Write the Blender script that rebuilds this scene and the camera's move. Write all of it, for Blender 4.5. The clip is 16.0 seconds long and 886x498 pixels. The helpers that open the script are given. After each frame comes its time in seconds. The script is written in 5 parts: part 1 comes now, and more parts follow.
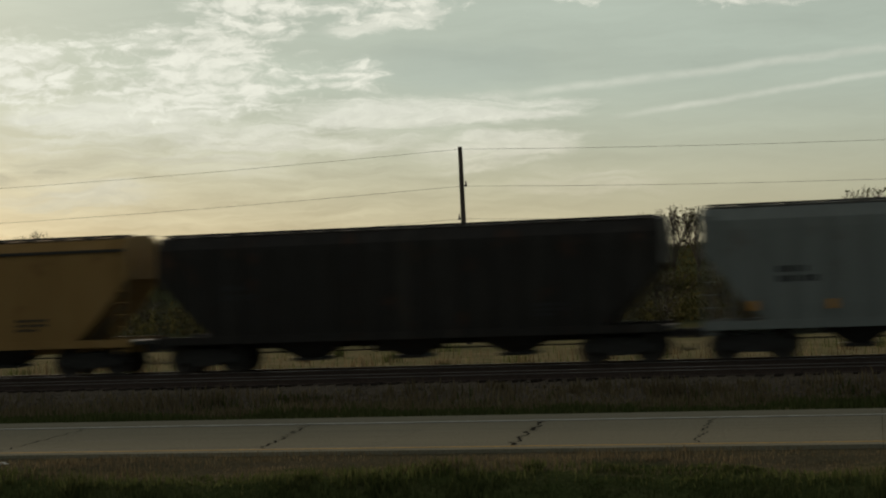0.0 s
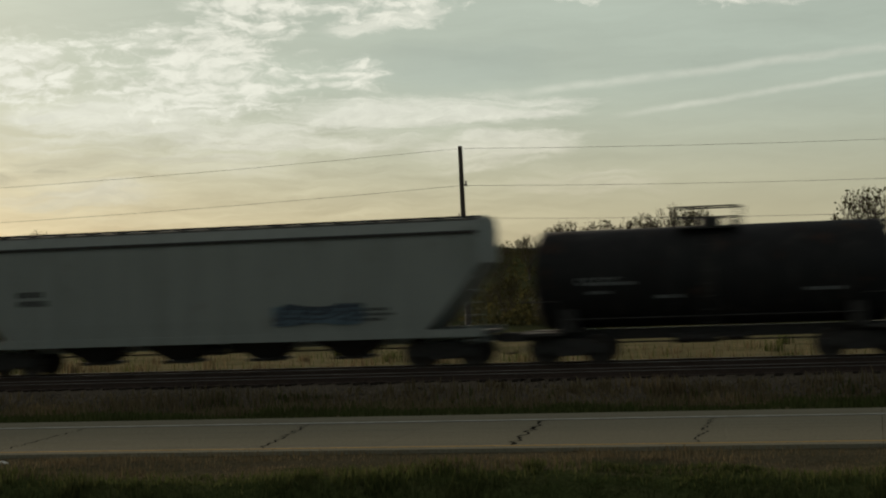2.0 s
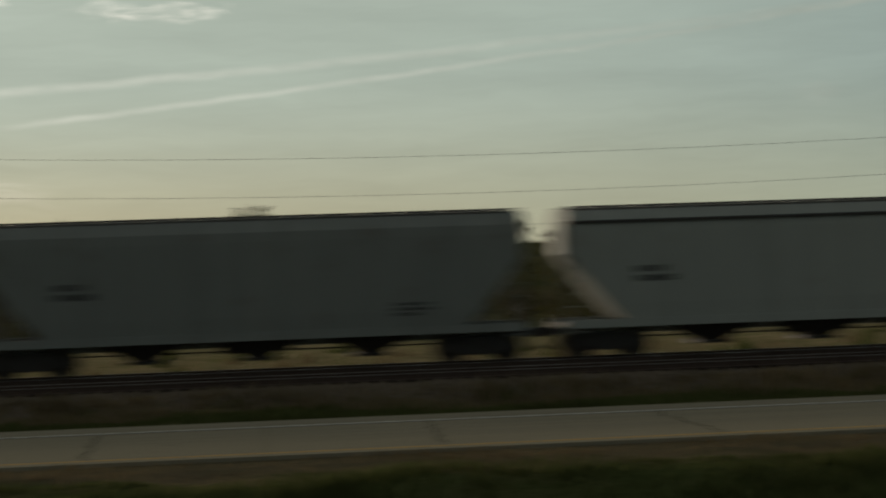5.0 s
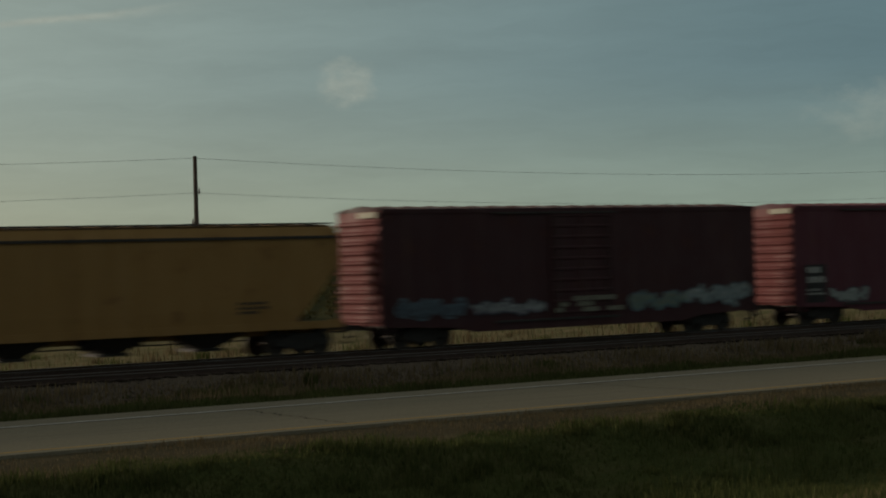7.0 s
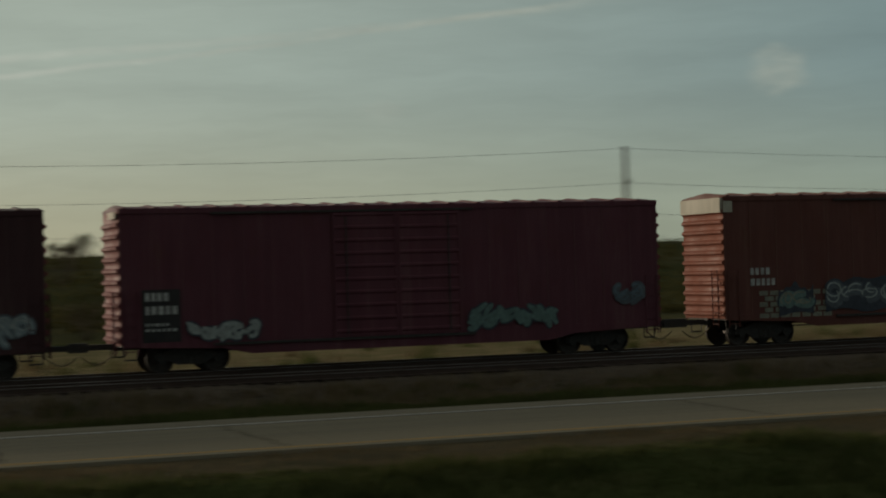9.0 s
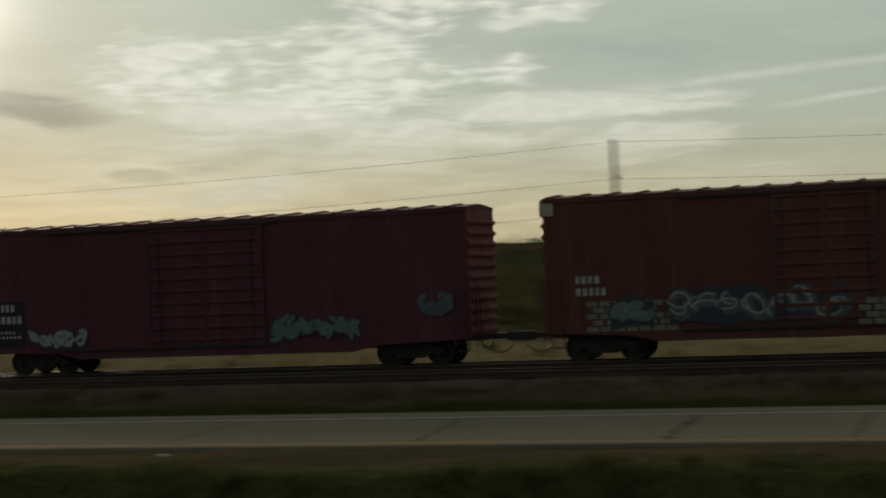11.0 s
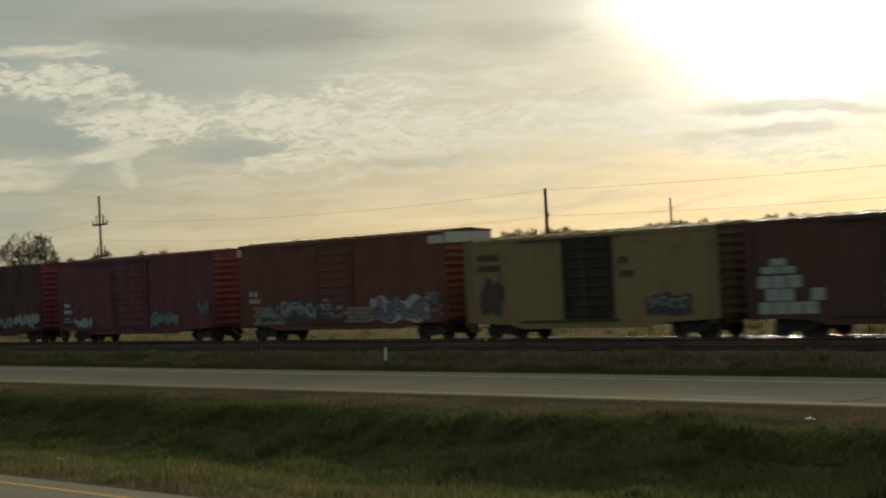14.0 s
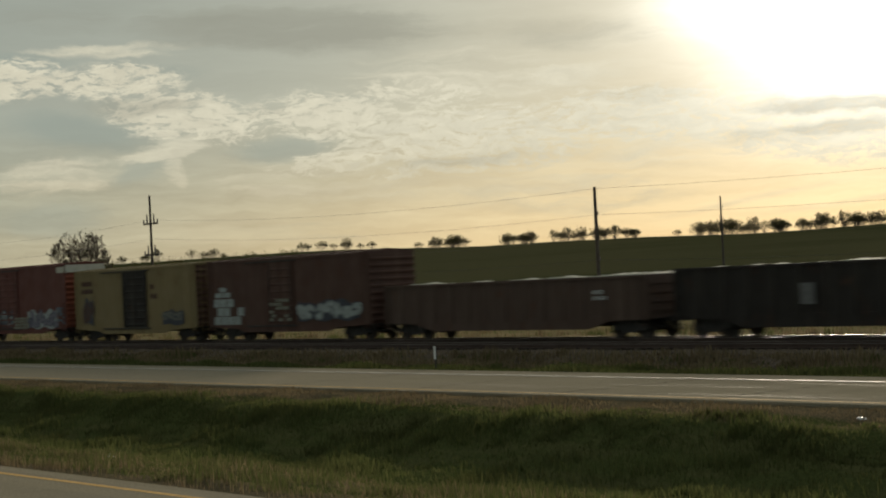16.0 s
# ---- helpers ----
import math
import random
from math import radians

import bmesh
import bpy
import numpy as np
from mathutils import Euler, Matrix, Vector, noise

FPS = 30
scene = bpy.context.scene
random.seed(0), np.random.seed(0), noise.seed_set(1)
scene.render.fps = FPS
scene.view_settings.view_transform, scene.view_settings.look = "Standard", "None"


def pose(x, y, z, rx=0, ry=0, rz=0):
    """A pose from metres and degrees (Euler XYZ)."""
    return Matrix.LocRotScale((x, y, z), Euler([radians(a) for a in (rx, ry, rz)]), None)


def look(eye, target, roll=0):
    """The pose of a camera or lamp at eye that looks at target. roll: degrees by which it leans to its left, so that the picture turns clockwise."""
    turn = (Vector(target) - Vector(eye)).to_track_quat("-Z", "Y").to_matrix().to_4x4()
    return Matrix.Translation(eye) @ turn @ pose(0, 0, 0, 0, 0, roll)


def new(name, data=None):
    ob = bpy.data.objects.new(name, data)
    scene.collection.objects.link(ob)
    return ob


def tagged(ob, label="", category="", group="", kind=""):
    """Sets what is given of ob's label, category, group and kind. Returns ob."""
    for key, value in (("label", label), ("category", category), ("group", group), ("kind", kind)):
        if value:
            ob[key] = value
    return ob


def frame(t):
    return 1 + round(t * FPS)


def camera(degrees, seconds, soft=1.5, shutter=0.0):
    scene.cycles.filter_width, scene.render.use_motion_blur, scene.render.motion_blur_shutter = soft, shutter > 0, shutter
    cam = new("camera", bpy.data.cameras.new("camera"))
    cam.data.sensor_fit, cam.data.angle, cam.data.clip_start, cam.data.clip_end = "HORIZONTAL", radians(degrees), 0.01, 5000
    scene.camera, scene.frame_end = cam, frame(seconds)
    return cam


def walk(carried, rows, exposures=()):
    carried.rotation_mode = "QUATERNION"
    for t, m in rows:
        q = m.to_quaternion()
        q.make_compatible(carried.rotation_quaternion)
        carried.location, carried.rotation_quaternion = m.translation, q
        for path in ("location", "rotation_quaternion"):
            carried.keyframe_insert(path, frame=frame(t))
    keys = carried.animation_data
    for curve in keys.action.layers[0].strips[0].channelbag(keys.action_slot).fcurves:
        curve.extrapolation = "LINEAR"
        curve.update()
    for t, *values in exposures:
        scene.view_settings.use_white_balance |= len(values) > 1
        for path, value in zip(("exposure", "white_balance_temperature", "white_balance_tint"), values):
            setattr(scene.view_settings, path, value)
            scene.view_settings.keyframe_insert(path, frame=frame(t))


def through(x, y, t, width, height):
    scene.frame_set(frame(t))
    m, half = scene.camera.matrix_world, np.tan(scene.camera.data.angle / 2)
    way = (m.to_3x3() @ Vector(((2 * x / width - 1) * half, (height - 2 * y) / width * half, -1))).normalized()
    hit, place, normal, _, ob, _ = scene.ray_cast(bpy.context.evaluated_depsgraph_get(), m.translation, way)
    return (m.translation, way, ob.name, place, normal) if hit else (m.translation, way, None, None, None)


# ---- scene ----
EYE = 3.5          # the eye over the road, metres
RAIL = 0.40        # top of the rails
TRACK = 56.76      # middle of the train's track
NEAR_TRACK = 52.4  # middle of the empty track before it

cam = camera(27.97, 16.0, soft=2.0, shutter=0.6)
TURNS = [(0.0, 13.68, .73, 2.15), (0.5, 13.68, .73, 2.15), (1.0, 13.68, .71, 2.15), (1.5, 13.68, .71, 2.15), (2.0, 13.68, .71, 2.15),
         (2.5, 13.68, .71, 2.15), (3.0, 13.67, .71, 2.15), (3.5, 13.65, .69, 2.15), (4.0, 12.49, .70, 2.15), (4.2, 9.63, .68, 2.13),
         (6.3, -28.0, .55, 1.68), (6.5, -30.28, .53, 1.66), (7.0, -33.54, .51, 1.66), (7.5, -33.23, .50, 1.66), (8.0, -31.36, .55, 1.66),
         (8.5, -27.21, .55, 1.66), (9.0, -19.75, .58, 1.66), (9.5, -11.04, .56, 1.66), (9.7, -7.25, .57, 1.70),
         (11.8, 31.0, .78, 2.80), (12.0, 33.26, .79, 2.84), (12.5, 39.16, .82, 2.84), (13.0, 44.32, .85, 2.84), (13.5, 47.83, .89, 2.84),
         (14.0, 49.88, .89, 2.84), (14.5, 51.17, .90, 2.84), (15.0, 51.68, .91, 2.84), (15.5, 51.59, .91, 2.84), (16.0, 51.46, .93, 2.84)]
EXPOSURES = [(0.0, 0.25), (4.2, 0.25), (6.5, 0.05), (9.7, 0.05), (11.8, 0.40), (12.2, 0.66), (13.0, 0.88), (16.0, 0.88)]
walk(cam, [(t, pose(0, 0, EYE, 90 + p, r, y)) for t, y, p, r in TURNS], EXPOSURES)

# ---- node helpers ----


class Nodes:
    """Short writing for node trees: sockets or numbers in, sockets out."""

    def __init__(self, tree):
        self.tree = tree
        tree.nodes.clear()

    def node(self, kind):
        return self.tree.nodes.new(kind)

    def put(self, socket, value):
        if isinstance(value, bpy.types.NodeSocket):
            self.tree.links.new(value, socket)
        elif value is not None:
            socket.default_value = value

    def math(self, op, a, b=None, c=None, clamp=False):
        n = self.node("ShaderNodeMath")
        n.operation, n.use_clamp = op, clamp
        for s, v in zip(n.inputs, (a, b, c)):
            self.put(s, v)
        return n.outputs[0]

    def ramp(self, x, a, b, lo=0.0, hi=1.0, smooth=True):
        n = self.node("ShaderNodeMapRange")
        n.interpolation_type = "SMOOTHSTEP" if smooth else "LINEAR"
        for s, v in zip(n.inputs, (x, a, b, lo, hi)):
            self.put(s, v)
        return n.outputs[0]

    def bump1(self, x, mid, width):
        """A hill of height 1 at mid that falls to 0 within width."""
        return self.ramp(self.math("ABSOLUTE", self.math("SUBTRACT", x, mid)), 0.0, width, 1.0, 0.0)

    def noise(self, vec, scale, detail=4.0, rough=0.55, distort=0.0):
        n = self.node("ShaderNodeTexNoise")
        self.put(n.inputs["Vector"], vec)
        for k, v in (("Scale", scale), ("Detail", detail), ("Roughness", rough), ("Distortion", distort)):
            n.inputs[k].default_value = v
        return n.outputs[0]

    def mapped(self, vec, scale=(1, 1, 1), rot=(0, 0, 0), loc=(0, 0, 0)):
        n = self.node("ShaderNodeMapping")
        self.put(n.inputs[0], vec)
        n.inputs["Scale"].default_value, n.inputs["Rotation"].default_value, n.inputs["Location"].default_value = scale, rot, loc
        return n.outputs[0]

    def mix(self, f, a, b, op="MIX"):
        n = self.node("ShaderNodeMix")
        n.data_type, n.blend_type = "RGBA", op
        self.put(n.inputs[0], f)
        for s, v in ((n.inputs[6], a), (n.inputs[7], b)):
            self.put(s, (*v, 1.0) if isinstance(v, tuple) and len(v) == 3 else v)
        return n.outputs[2]

    def xyz(self, x, y, z):
        n = self.node("ShaderNodeCombineXYZ")
        for s, v in zip(n.inputs, (x, y, z)):
            self.put(s, v)
        return n.outputs[0]


# ---- sky and sun ----
SUN_AZ, SUN_EL = 38.0, 11.4
SUN_DIR = Vector((-math.sin(radians(SUN_AZ)) * math.cos(radians(SUN_EL)), math.cos(radians(SUN_AZ)) * math.cos(radians(SUN_EL)), math.sin(radians(SUN_EL))))


def make_sky():
    world = bpy.data.worlds.new("sky")
    scene.world = world
    world.use_nodes = True
    g = Nodes(world.node_tree)
    way = g.node("ShaderNodeTexCoord").outputs["Generated"]
    sep = g.node("ShaderNodeSeparateXYZ")
    g.put(sep.inputs[0], way)
    x, y, z = sep.outputs
    # azimuth to the left of +y and height over the horizon, in degrees
    az = g.math("MULTIPLY", g.math("ARCTAN2", g.math("MULTIPLY", x, -1.0), y), 57.2958)
    el = g.math("MULTIPLY", g.math("ARCSINE", z), 57.2958)
    sky = g.node("ShaderNodeTexSky")
    sky.sky_type, sky.sun_disc, sky.sun_elevation, sky.sun_rotation = "NISHITA", False, radians(SUN_EL), radians(-SUN_AZ)
    sky.altitude, sky.air_density, sky.dust_density, sky.ozone_density = 200.0, 1.0, 1.2, 1.0
    clear = g.mix(1.0, sky.outputs[0], (0.10, 0.10, 0.10), "MULTIPLY")
    # angle to the sun in degrees
    dot = g.node("ShaderNodeVectorMath")
    dot.operation = "DOT_PRODUCT"
    g.put(dot.inputs[0], way)
    dot.inputs[1].default_value = SUN_DIR
    ang = g.math("MULTIPLY", g.math("ARCCOSINE", g.math("MINIMUM", dot.outputs["Value"], 0.999999)), 57.2958)
    near = g.math("POWER", 2.718, g.math("MULTIPLY", g.math("POWER", g.math("DIVIDE", ang, 4.1), 2.0), -1.0))
    wide = g.math("POWER", 2.718, g.math("DIVIDE", ang, -10.0))
    p = g.xyz(az, el, 0.0)
    # even veil, whiter near the sun, greyer blue away from it, darker overhead
    base = g.mix(g.ramp(az, -52.0, 1.0), (0.105, 0.172, 0.192), (0.335, 0.385, 0.325))
    base = g.mix(g.ramp(az, 26.0, 38.0), base, (0.192, 0.198, 0.158))
    base = g.mix(g.ramp(az, 42.0, 58.0), base, (0.168, 0.187, 0.160))
    low = g.mix(g.ramp(az, -50.0, 14.0), (0.225, 0.285, 0.235), (0.365, 0.338, 0.225))
    low = g.mix(g.ramp(az, 28.0, 38.0), low, (0.235, 0.210, 0.130))
    low = g.mix(g.ramp(az, 48.0, 64.0), low, (0.203, 0.203, 0.148))
    veil = g.mix(g.ramp(el, 0.3, 6.5), low, base)
    # the picture plane of the clouds, bent a little by noise so that edges wander
    bend_a = g.math("SUBTRACT", g.noise(g.mapped(p, (0.35, 0.8, 1)), 1.0, 5.0, 0.6), 0.5)
    bend_e = g.math("SUBTRACT", g.noise(g.mapped(p, (0.35, 0.8, 1), loc=(7, 4, 0)), 1.0, 5.0, 0.6), 0.5)
    q = g.xyz(g.math("ADD", az, g.math("MULTIPLY", bend_a, 2.4)), g.math("ADD", el, g.math("MULTIPLY", bend_e, 1.0)), 0.0)
    cirrus = g.noise(g.mapped(q, (0.09, 0.75, 1), rot=(0, 0, 0.06), loc=(2, 8, 0)), 1.0, 8.0, 0.62)
    haze = g.ramp(cirrus, 0.3, 0.7, 0.92, 1.10, False)
    veil = g.mix(1.0, veil, g.xyz(haze, haze, haze), "MULTIPLY")
    level = g.noise(g.mapped(q, (0.26, 2.4, 1), rot=(0, 0, -0.03), loc=(6, 2, 0)), 1.0, 8.0, 0.62)
    level = g.ramp(level, 0.32, 0.68, 0.84, 1.16, False)
    level = g.math("ADD", 1.0, g.math("MULTIPLY", g.math("SUBTRACT", level, 1.0), g.math("MULTIPLY", g.ramp(az, 4.0, 18.0), g.ramp(el, 6.0, 3.5))))
    veil = g.mix(1.0, veil, g.xyz(level, level, level), "MULTIPLY")
    tone = g.mix(0.95, clear, veil)
    tone = g.mix(g.ramp(el, 9.0, 30.0), tone, (0.180, 0.190, 0.182))

    def strokes(rows):
        """Soft long patches, each from one end to the other (azimuth, height), with a half width and a strength."""
        total = None
        for a0, e0, a1, e1, w, k in rows:
            n = g.node("ShaderNodeMapping")
            n.vector_type = "TEXTURE"
            g.put(n.inputs[0], q)
            n.inputs["Location"].default_value = ((a0 + a1) / 2, (e0 + e1) / 2, 0)
            n.inputs["Rotation"].default_value = (0, 0, math.atan2(e1 - e0, a1 - a0))
            n.inputs["Scale"].default_value = (math.hypot(a1 - a0, e1 - e0) / 2 + w, w * 1.35, 1)
            size = g.node("ShaderNodeVectorMath")
            size.operation = "LENGTH"
            g.put(size.inputs[0], n.outputs[0])
            one = g.ramp(size.outputs["Value"], 1.0, 0.25, 0.0, k)
            total = one if total is None else g.math("MAXIMUM", total, one)
        return total

    flock = [(29.5, 6.72, 25.2, 6.67, 1.34, 1.00), (25.4, 6.06, 17.5, 5.87, 1.11, 1.00), (23.4, 7.00, 18.6, 7.16, 1.34, 1.00), (21.8, 8.21, 17.4, 8.56, 1.07, 0.90),
            (18.5, 8.23, 12.0, 8.82, 0.80, 0.80), (17.9, 6.34, 15.2, 6.25, 0.68, 0.75), (27.5, 7.02, 18.9, 6.77, 1.43, 0.50), (24.4, 7.54, 16.7, 6.07, 1.43, 0.55),
            (6.2, 8.27, 0.2, 8.33, 0.39, 0.80), (10.1, 8.74, 7.6, 8.53, 0.32, 0.70)]
    fleck = [(66.5, 6.74, 63.1, 6.83, 0.68, 1.00), (64.1, 6.68, 59.4, 6.72, 0.57, 0.90), (61.7, 5.91, 56.9, 5.11, 0.86, 1.00), (57.8, 5.59, 51.6, 5.05, 0.75, 1.00),
            (55.3, 4.68, 45.5, 4.36, 1.11, 1.00), (49.1, 5.19, 40.1, 4.66, 0.98, 1.00), (43.7, 4.61, 35.0, 3.86, 1.25, 0.90), (54.7, 6.10, 49.0, 5.91, 0.54, 0.55),
            (57.3, 3.77, 51.7, 4.09, 0.39, 0.90), (54.3, 3.31, 49.5, 3.67, 0.29, 0.70)]
    sheet = [(20.8, 5.07, 7.2, 5.11, 0.61, 1.00), (24.9, 4.81, 12.3, 4.24, 0.71, 0.75), (15.1, 3.62, 8.1, 4.16, 0.71, 0.75), (28.4, 2.68, 21.6, 2.75, 0.61, 0.70),
            (24.1, 4.08, 16.5, 3.67, 0.80, 0.50), (12.4, 2.70, 5.2, 2.58, 0.71, 0.45), (28.4, 5.22, 18.6, 5.19, 0.80, 0.80), (17.5, 7.76, 12.3, 8.57, 0.39, 0.80),
            (66.3, 3.58, 60.7, 3.91, 0.61, 0.80), (61.8, 4.13, 58.5, 4.90, 0.39, 0.90), (60.2, 4.16, 59.5, 3.32, 0.36, 0.70), (65.1, 7.67, 57.7, 7.70, 0.29, 0.55),
            (59.5, 3.32, 50.7, 2.91, 0.80, 0.60), (52.9, 2.84, 42.0, 2.45, 0.89, 0.50), (55.9, 6.78, 43.6, 6.31, 0.80, 0.55), (32.8, 3.43, 20.3, 2.64, 0.39, 0.50),
            (47.1, 3.94, 41.3, 3.72, 0.80, 0.50), (30.0, 4.37, 19.0, 4.50, 0.71, 0.40), (61.2, 2.04, 51.8, 1.51, 0.46, 0.50)]
    hole = [(65.9, 5.41, 59.4, 4.94, 0.61, 1.00), (66.2, 7.34, 62.9, 7.32, 0.32, 0.80), (58.6, 4.40, 53.9, 4.43, 0.43, 0.90), (61.4, 3.75, 60.2, 4.07, 0.46, 0.60),
            (66.4, 2.44, 61.5, 2.42, 0.54, 0.60), (62.5, 7.09, 58.5, 6.87, 0.29, 0.50), (56.4, 5.72, 53.4, 5.77, 0.32, 0.40), (16.8, 6.66, 9.5, 6.39, 0.89, 0.50)]
    under = [(63.0, 8.50, 49.0, 7.89, 0.93, 1.00), (50.8, 7.81, 42.1, 7.28, 0.71, 0.55), (65.9, 8.64, 59.8, 8.69, 0.71, 0.50), (63.3, 6.04, 58.1, 5.70, 0.39, 0.70),
            (34.5, 6.05, 27.6, 5.23, 0.61, 0.90), (29.9, 3.59, 25.9, 3.37, 0.25, 0.75), (26.6, 3.59, 25.2, 3.58, 0.16, 0.80), (42.7, 5.12, 33.8, 4.48, 0.32, 0.90),
            (41.8, 4.19, 35.7, 4.06, 0.32, 0.70), (47.0, 5.61, 42.6, 5.56, 0.39, 0.50), (42.6, 5.03, 37.2, 4.81, 0.29, 0.70), (44.1, 4.19, 37.3, 3.76, 0.39, 0.50),
            (53.9, 3.62, 47.3, 3.87, 0.25, 0.50), (55.3, 4.95, 50.9, 4.83, 0.21, 0.40), (28.2, 3.73, 23.4, 3.61, 0.46, 0.60), (26.9, 2.11, 20.2, 1.71, 0.25, 0.40),
            (24.6, 3.71, 19.1, 3.62, 0.61, 0.40)]
    # clear blue between the clouds
    tone = g.mix(g.math("MULTIPLY", strokes(hole), 0.55), tone, g.mix(g.ramp(az, 25.0, 40.0), (0.30, 0.355, 0.32), (0.163, 0.196, 0.174)))
    # fine rows of small clumps that lean, and finer shreds
    grainy = g.noise(g.mapped(q, (1.25, 2.6, 1), rot=(0, 0, 0.45)), 1.0, 7.0, 0.62, 0.5)
    rows_n = g.noise(g.mapped(q, (0.55, 3.6, 1), rot=(0, 0, -0.5), loc=(3, 2, 0)), 1.0, 4.0, 0.55)
    clumpy = g.math("ADD", g.math("MULTIPLY", grainy, 0.62), g.math("MULTIPLY", rows_n, 0.38))
    mass = strokes(flock)
    clump = g.ramp(g.math("ADD", clumpy, g.math("MULTIPLY", mass, 0.22)), 0.53, 0.78)
    clump = g.math("MULTIPLY", clump, g.ramp(mass, 0.02, 0.35))
    shreds = g.noise(g.mapped(q, (1.7, 5.2, 1), rot=(0, 0, 0.06), loc=(1, 5, 0)), 1.0, 9.0, 0.70, 0.3)
    band = strokes(fleck)
    shred = g.math("MULTIPLY", g.math("ADD", g.math("MULTIPLY", band, 0.10), g.math("MULTIPLY", g.ramp(g.math("ADD", shreds, g.math("MULTIPLY", band, 0.13)), 0.48, 0.64), 0.90)), g.ramp(band, 0.02, 0.45))
    feather = g.noise(g.mapped(q, (0.22, 1.9, 1), rot=(0, 0, -0.06)), 1.0, 9.0, 0.66, 0.4)
    thin = strokes(sheet)
    wisp = g.math("MULTIPLY", g.ramp(g.math("ADD", feather, g.math("MULTIPLY", thin, 0.34)), 0.50, 0.86), g.ramp(thin, 0.0, 0.5))
    clump = g.math("MAXIMUM", g.math("MAXIMUM", clump, shred), g.math("MULTIPLY", wisp, 0.85))
    cells = clumpy

    # a few lone puffs
    soft = g.noise(g.mapped(p, (1.1, 1.6, 1)), 1.0, 6.0, 0.6)

    def puff(a, e, w, h, k):
        d = g.math("ADD", g.math("POWER", g.math("DIVIDE", g.math("SUBTRACT", az, a), w), 2.0), g.math("POWER", g.math("DIVIDE", g.math("SUBTRACT", el, e), h), 2.0))
        return g.math("MULTIPLY", g.ramp(g.math("ADD", d, g.math("MULTIPLY", g.math("SUBTRACT", soft, 0.5), 3.0)), 1.5, -0.6), k)

    lone = g.math("ADD", puff(-30.6, 5.9, 0.95, 0.75, 0.80), puff(-18.0, 5.0, 0.8, 0.40, 0.40))
    lone = g.math("ADD", lone, puff(-48.5, 4.4, 3.2, 1.0, 0.38))
    # vapour trails: lines that slope in azimuth
    wob = g.math("MULTIPLY", g.math("SUBTRACT", g.noise(g.mapped(p, (0.5, 0.5, 1)), 1.0, 5.0), 0.5), 0.24)
    broken = g.ramp(g.noise(g.mapped(p, (0.9, 0.9, 1), loc=(4, 4, 0)), 1.0, 4.0), 0.3, 0.6, 0.55, 1.0)

    def trail(a0, e0, a1, e1, w, k):
        slope = (e1 - e0) / (a1 - a0)
        line = g.math("ADD", g.math("MULTIPLY", g.math("SUBTRACT", az, a0), slope), e0)
        dist = g.math("SUBTRACT", g.math("SUBTRACT", el, line), wob)
        ends = g.math("MULTIPLY", g.ramp(az, a0 + 1.0, a0 - 2.5), g.ramp(az, a1 - 1.0, a1 + 4.0))
        return g.math("MULTIPLY", g.math("MULTIPLY", g.math("MULTIPLY", g.bump1(dist, 0.0, w), ends), broken), k)

    trails = g.math("ADD", trail(12.0, 5.55, -26.0, 8.35, 0.22, 0.40), trail(8.0, 4.75, -26.0, 8.55, 0.16, 0.50))
    trails = g.math("ADD", trails, g.math("ADD", trail(44.6, 1.55, 38.0, 2.55, 0.16, 0.45), trail(41.5, 1.50, 34.0, 2.2, 0.16, 0.40)))
    white = g.math("MINIMUM", g.math("ADD", clump, g.math("ADD", lone, trails)), 1.0)
    lit = g.mix(g.ramp(el, 1.0, 5.5), (0.47, 0.425, 0.29), (0.66, 0.66, 0.57))
    lit = g.mix(g.ramp(az, 27.0, 38.0), lit, g.mix(g.ramp(el, 1.5, 5.0), (0.335, 0.29, 0.185), (0.425, 0.40, 0.305)))
    lit = g.mix(g.ramp(az, -20.0, 10.0), (0.32, 0.35, 0.30), lit)
    shade = g.ramp(cells, 0.35, 0.65, 0.88, 1.10, False)
    lit = g.mix(1.0, lit, g.xyz(shade, shade, shade), "MULTIPLY")
    tone = g.mix(g.math("MULTIPLY", white, 0.9), tone, lit)
    # grey undersides and a grey deck beside the sun
    grey = strokes(under)
    grey = g.math("MULTIPLY", g.ramp(g.math("ADD", feather, g.math("MULTIPLY", grey, 0.5)), 0.42, 1.05), g.ramp(grey, 0.0, 0.9))
    # the sun through thin cloud
    shine = g.math("ADD", g.math("MULTIPLY", near, 3.0), g.math("MULTIPLY", wide, 0.15))
    shine = g.math("MULTIPLY", shine, g.math("SUBTRACT", 1.0, g.math("MULTIPLY", grey, 0.35)))
    shine = g.math("MULTIPLY", shine, g.ramp(cirrus, 0.3, 0.7, 0.80, 1.20, False))
    glow = g.mix(1.0, (1.0, 0.975, 0.88), g.xyz(shine, shine, shine), "MULTIPLY")
    tone = g.mix(g.math("MULTIPLY", grey, 0.58), tone, g.mix(g.ramp(az, 24.0, 34.0), (0.32, 0.30, 0.22), (0.172, 0.172, 0.137)))
    thicker = g.ramp(az, 28.0, 44.0, 1.0, 0.86)
    tone = g.mix(1.0, tone, g.xyz(thicker, thicker, thicker), "MULTIPLY")
    total = g.mix(1.0, tone, glow, "ADD")
    bg = g.node("ShaderNodeBackground")
    g.put(bg.inputs[0], total)
    bg.inputs[1].default_value = 1.0
    out = g.node("ShaderNodeOutputWorld")
    g.put(out.inputs[0], bg.outputs[0])


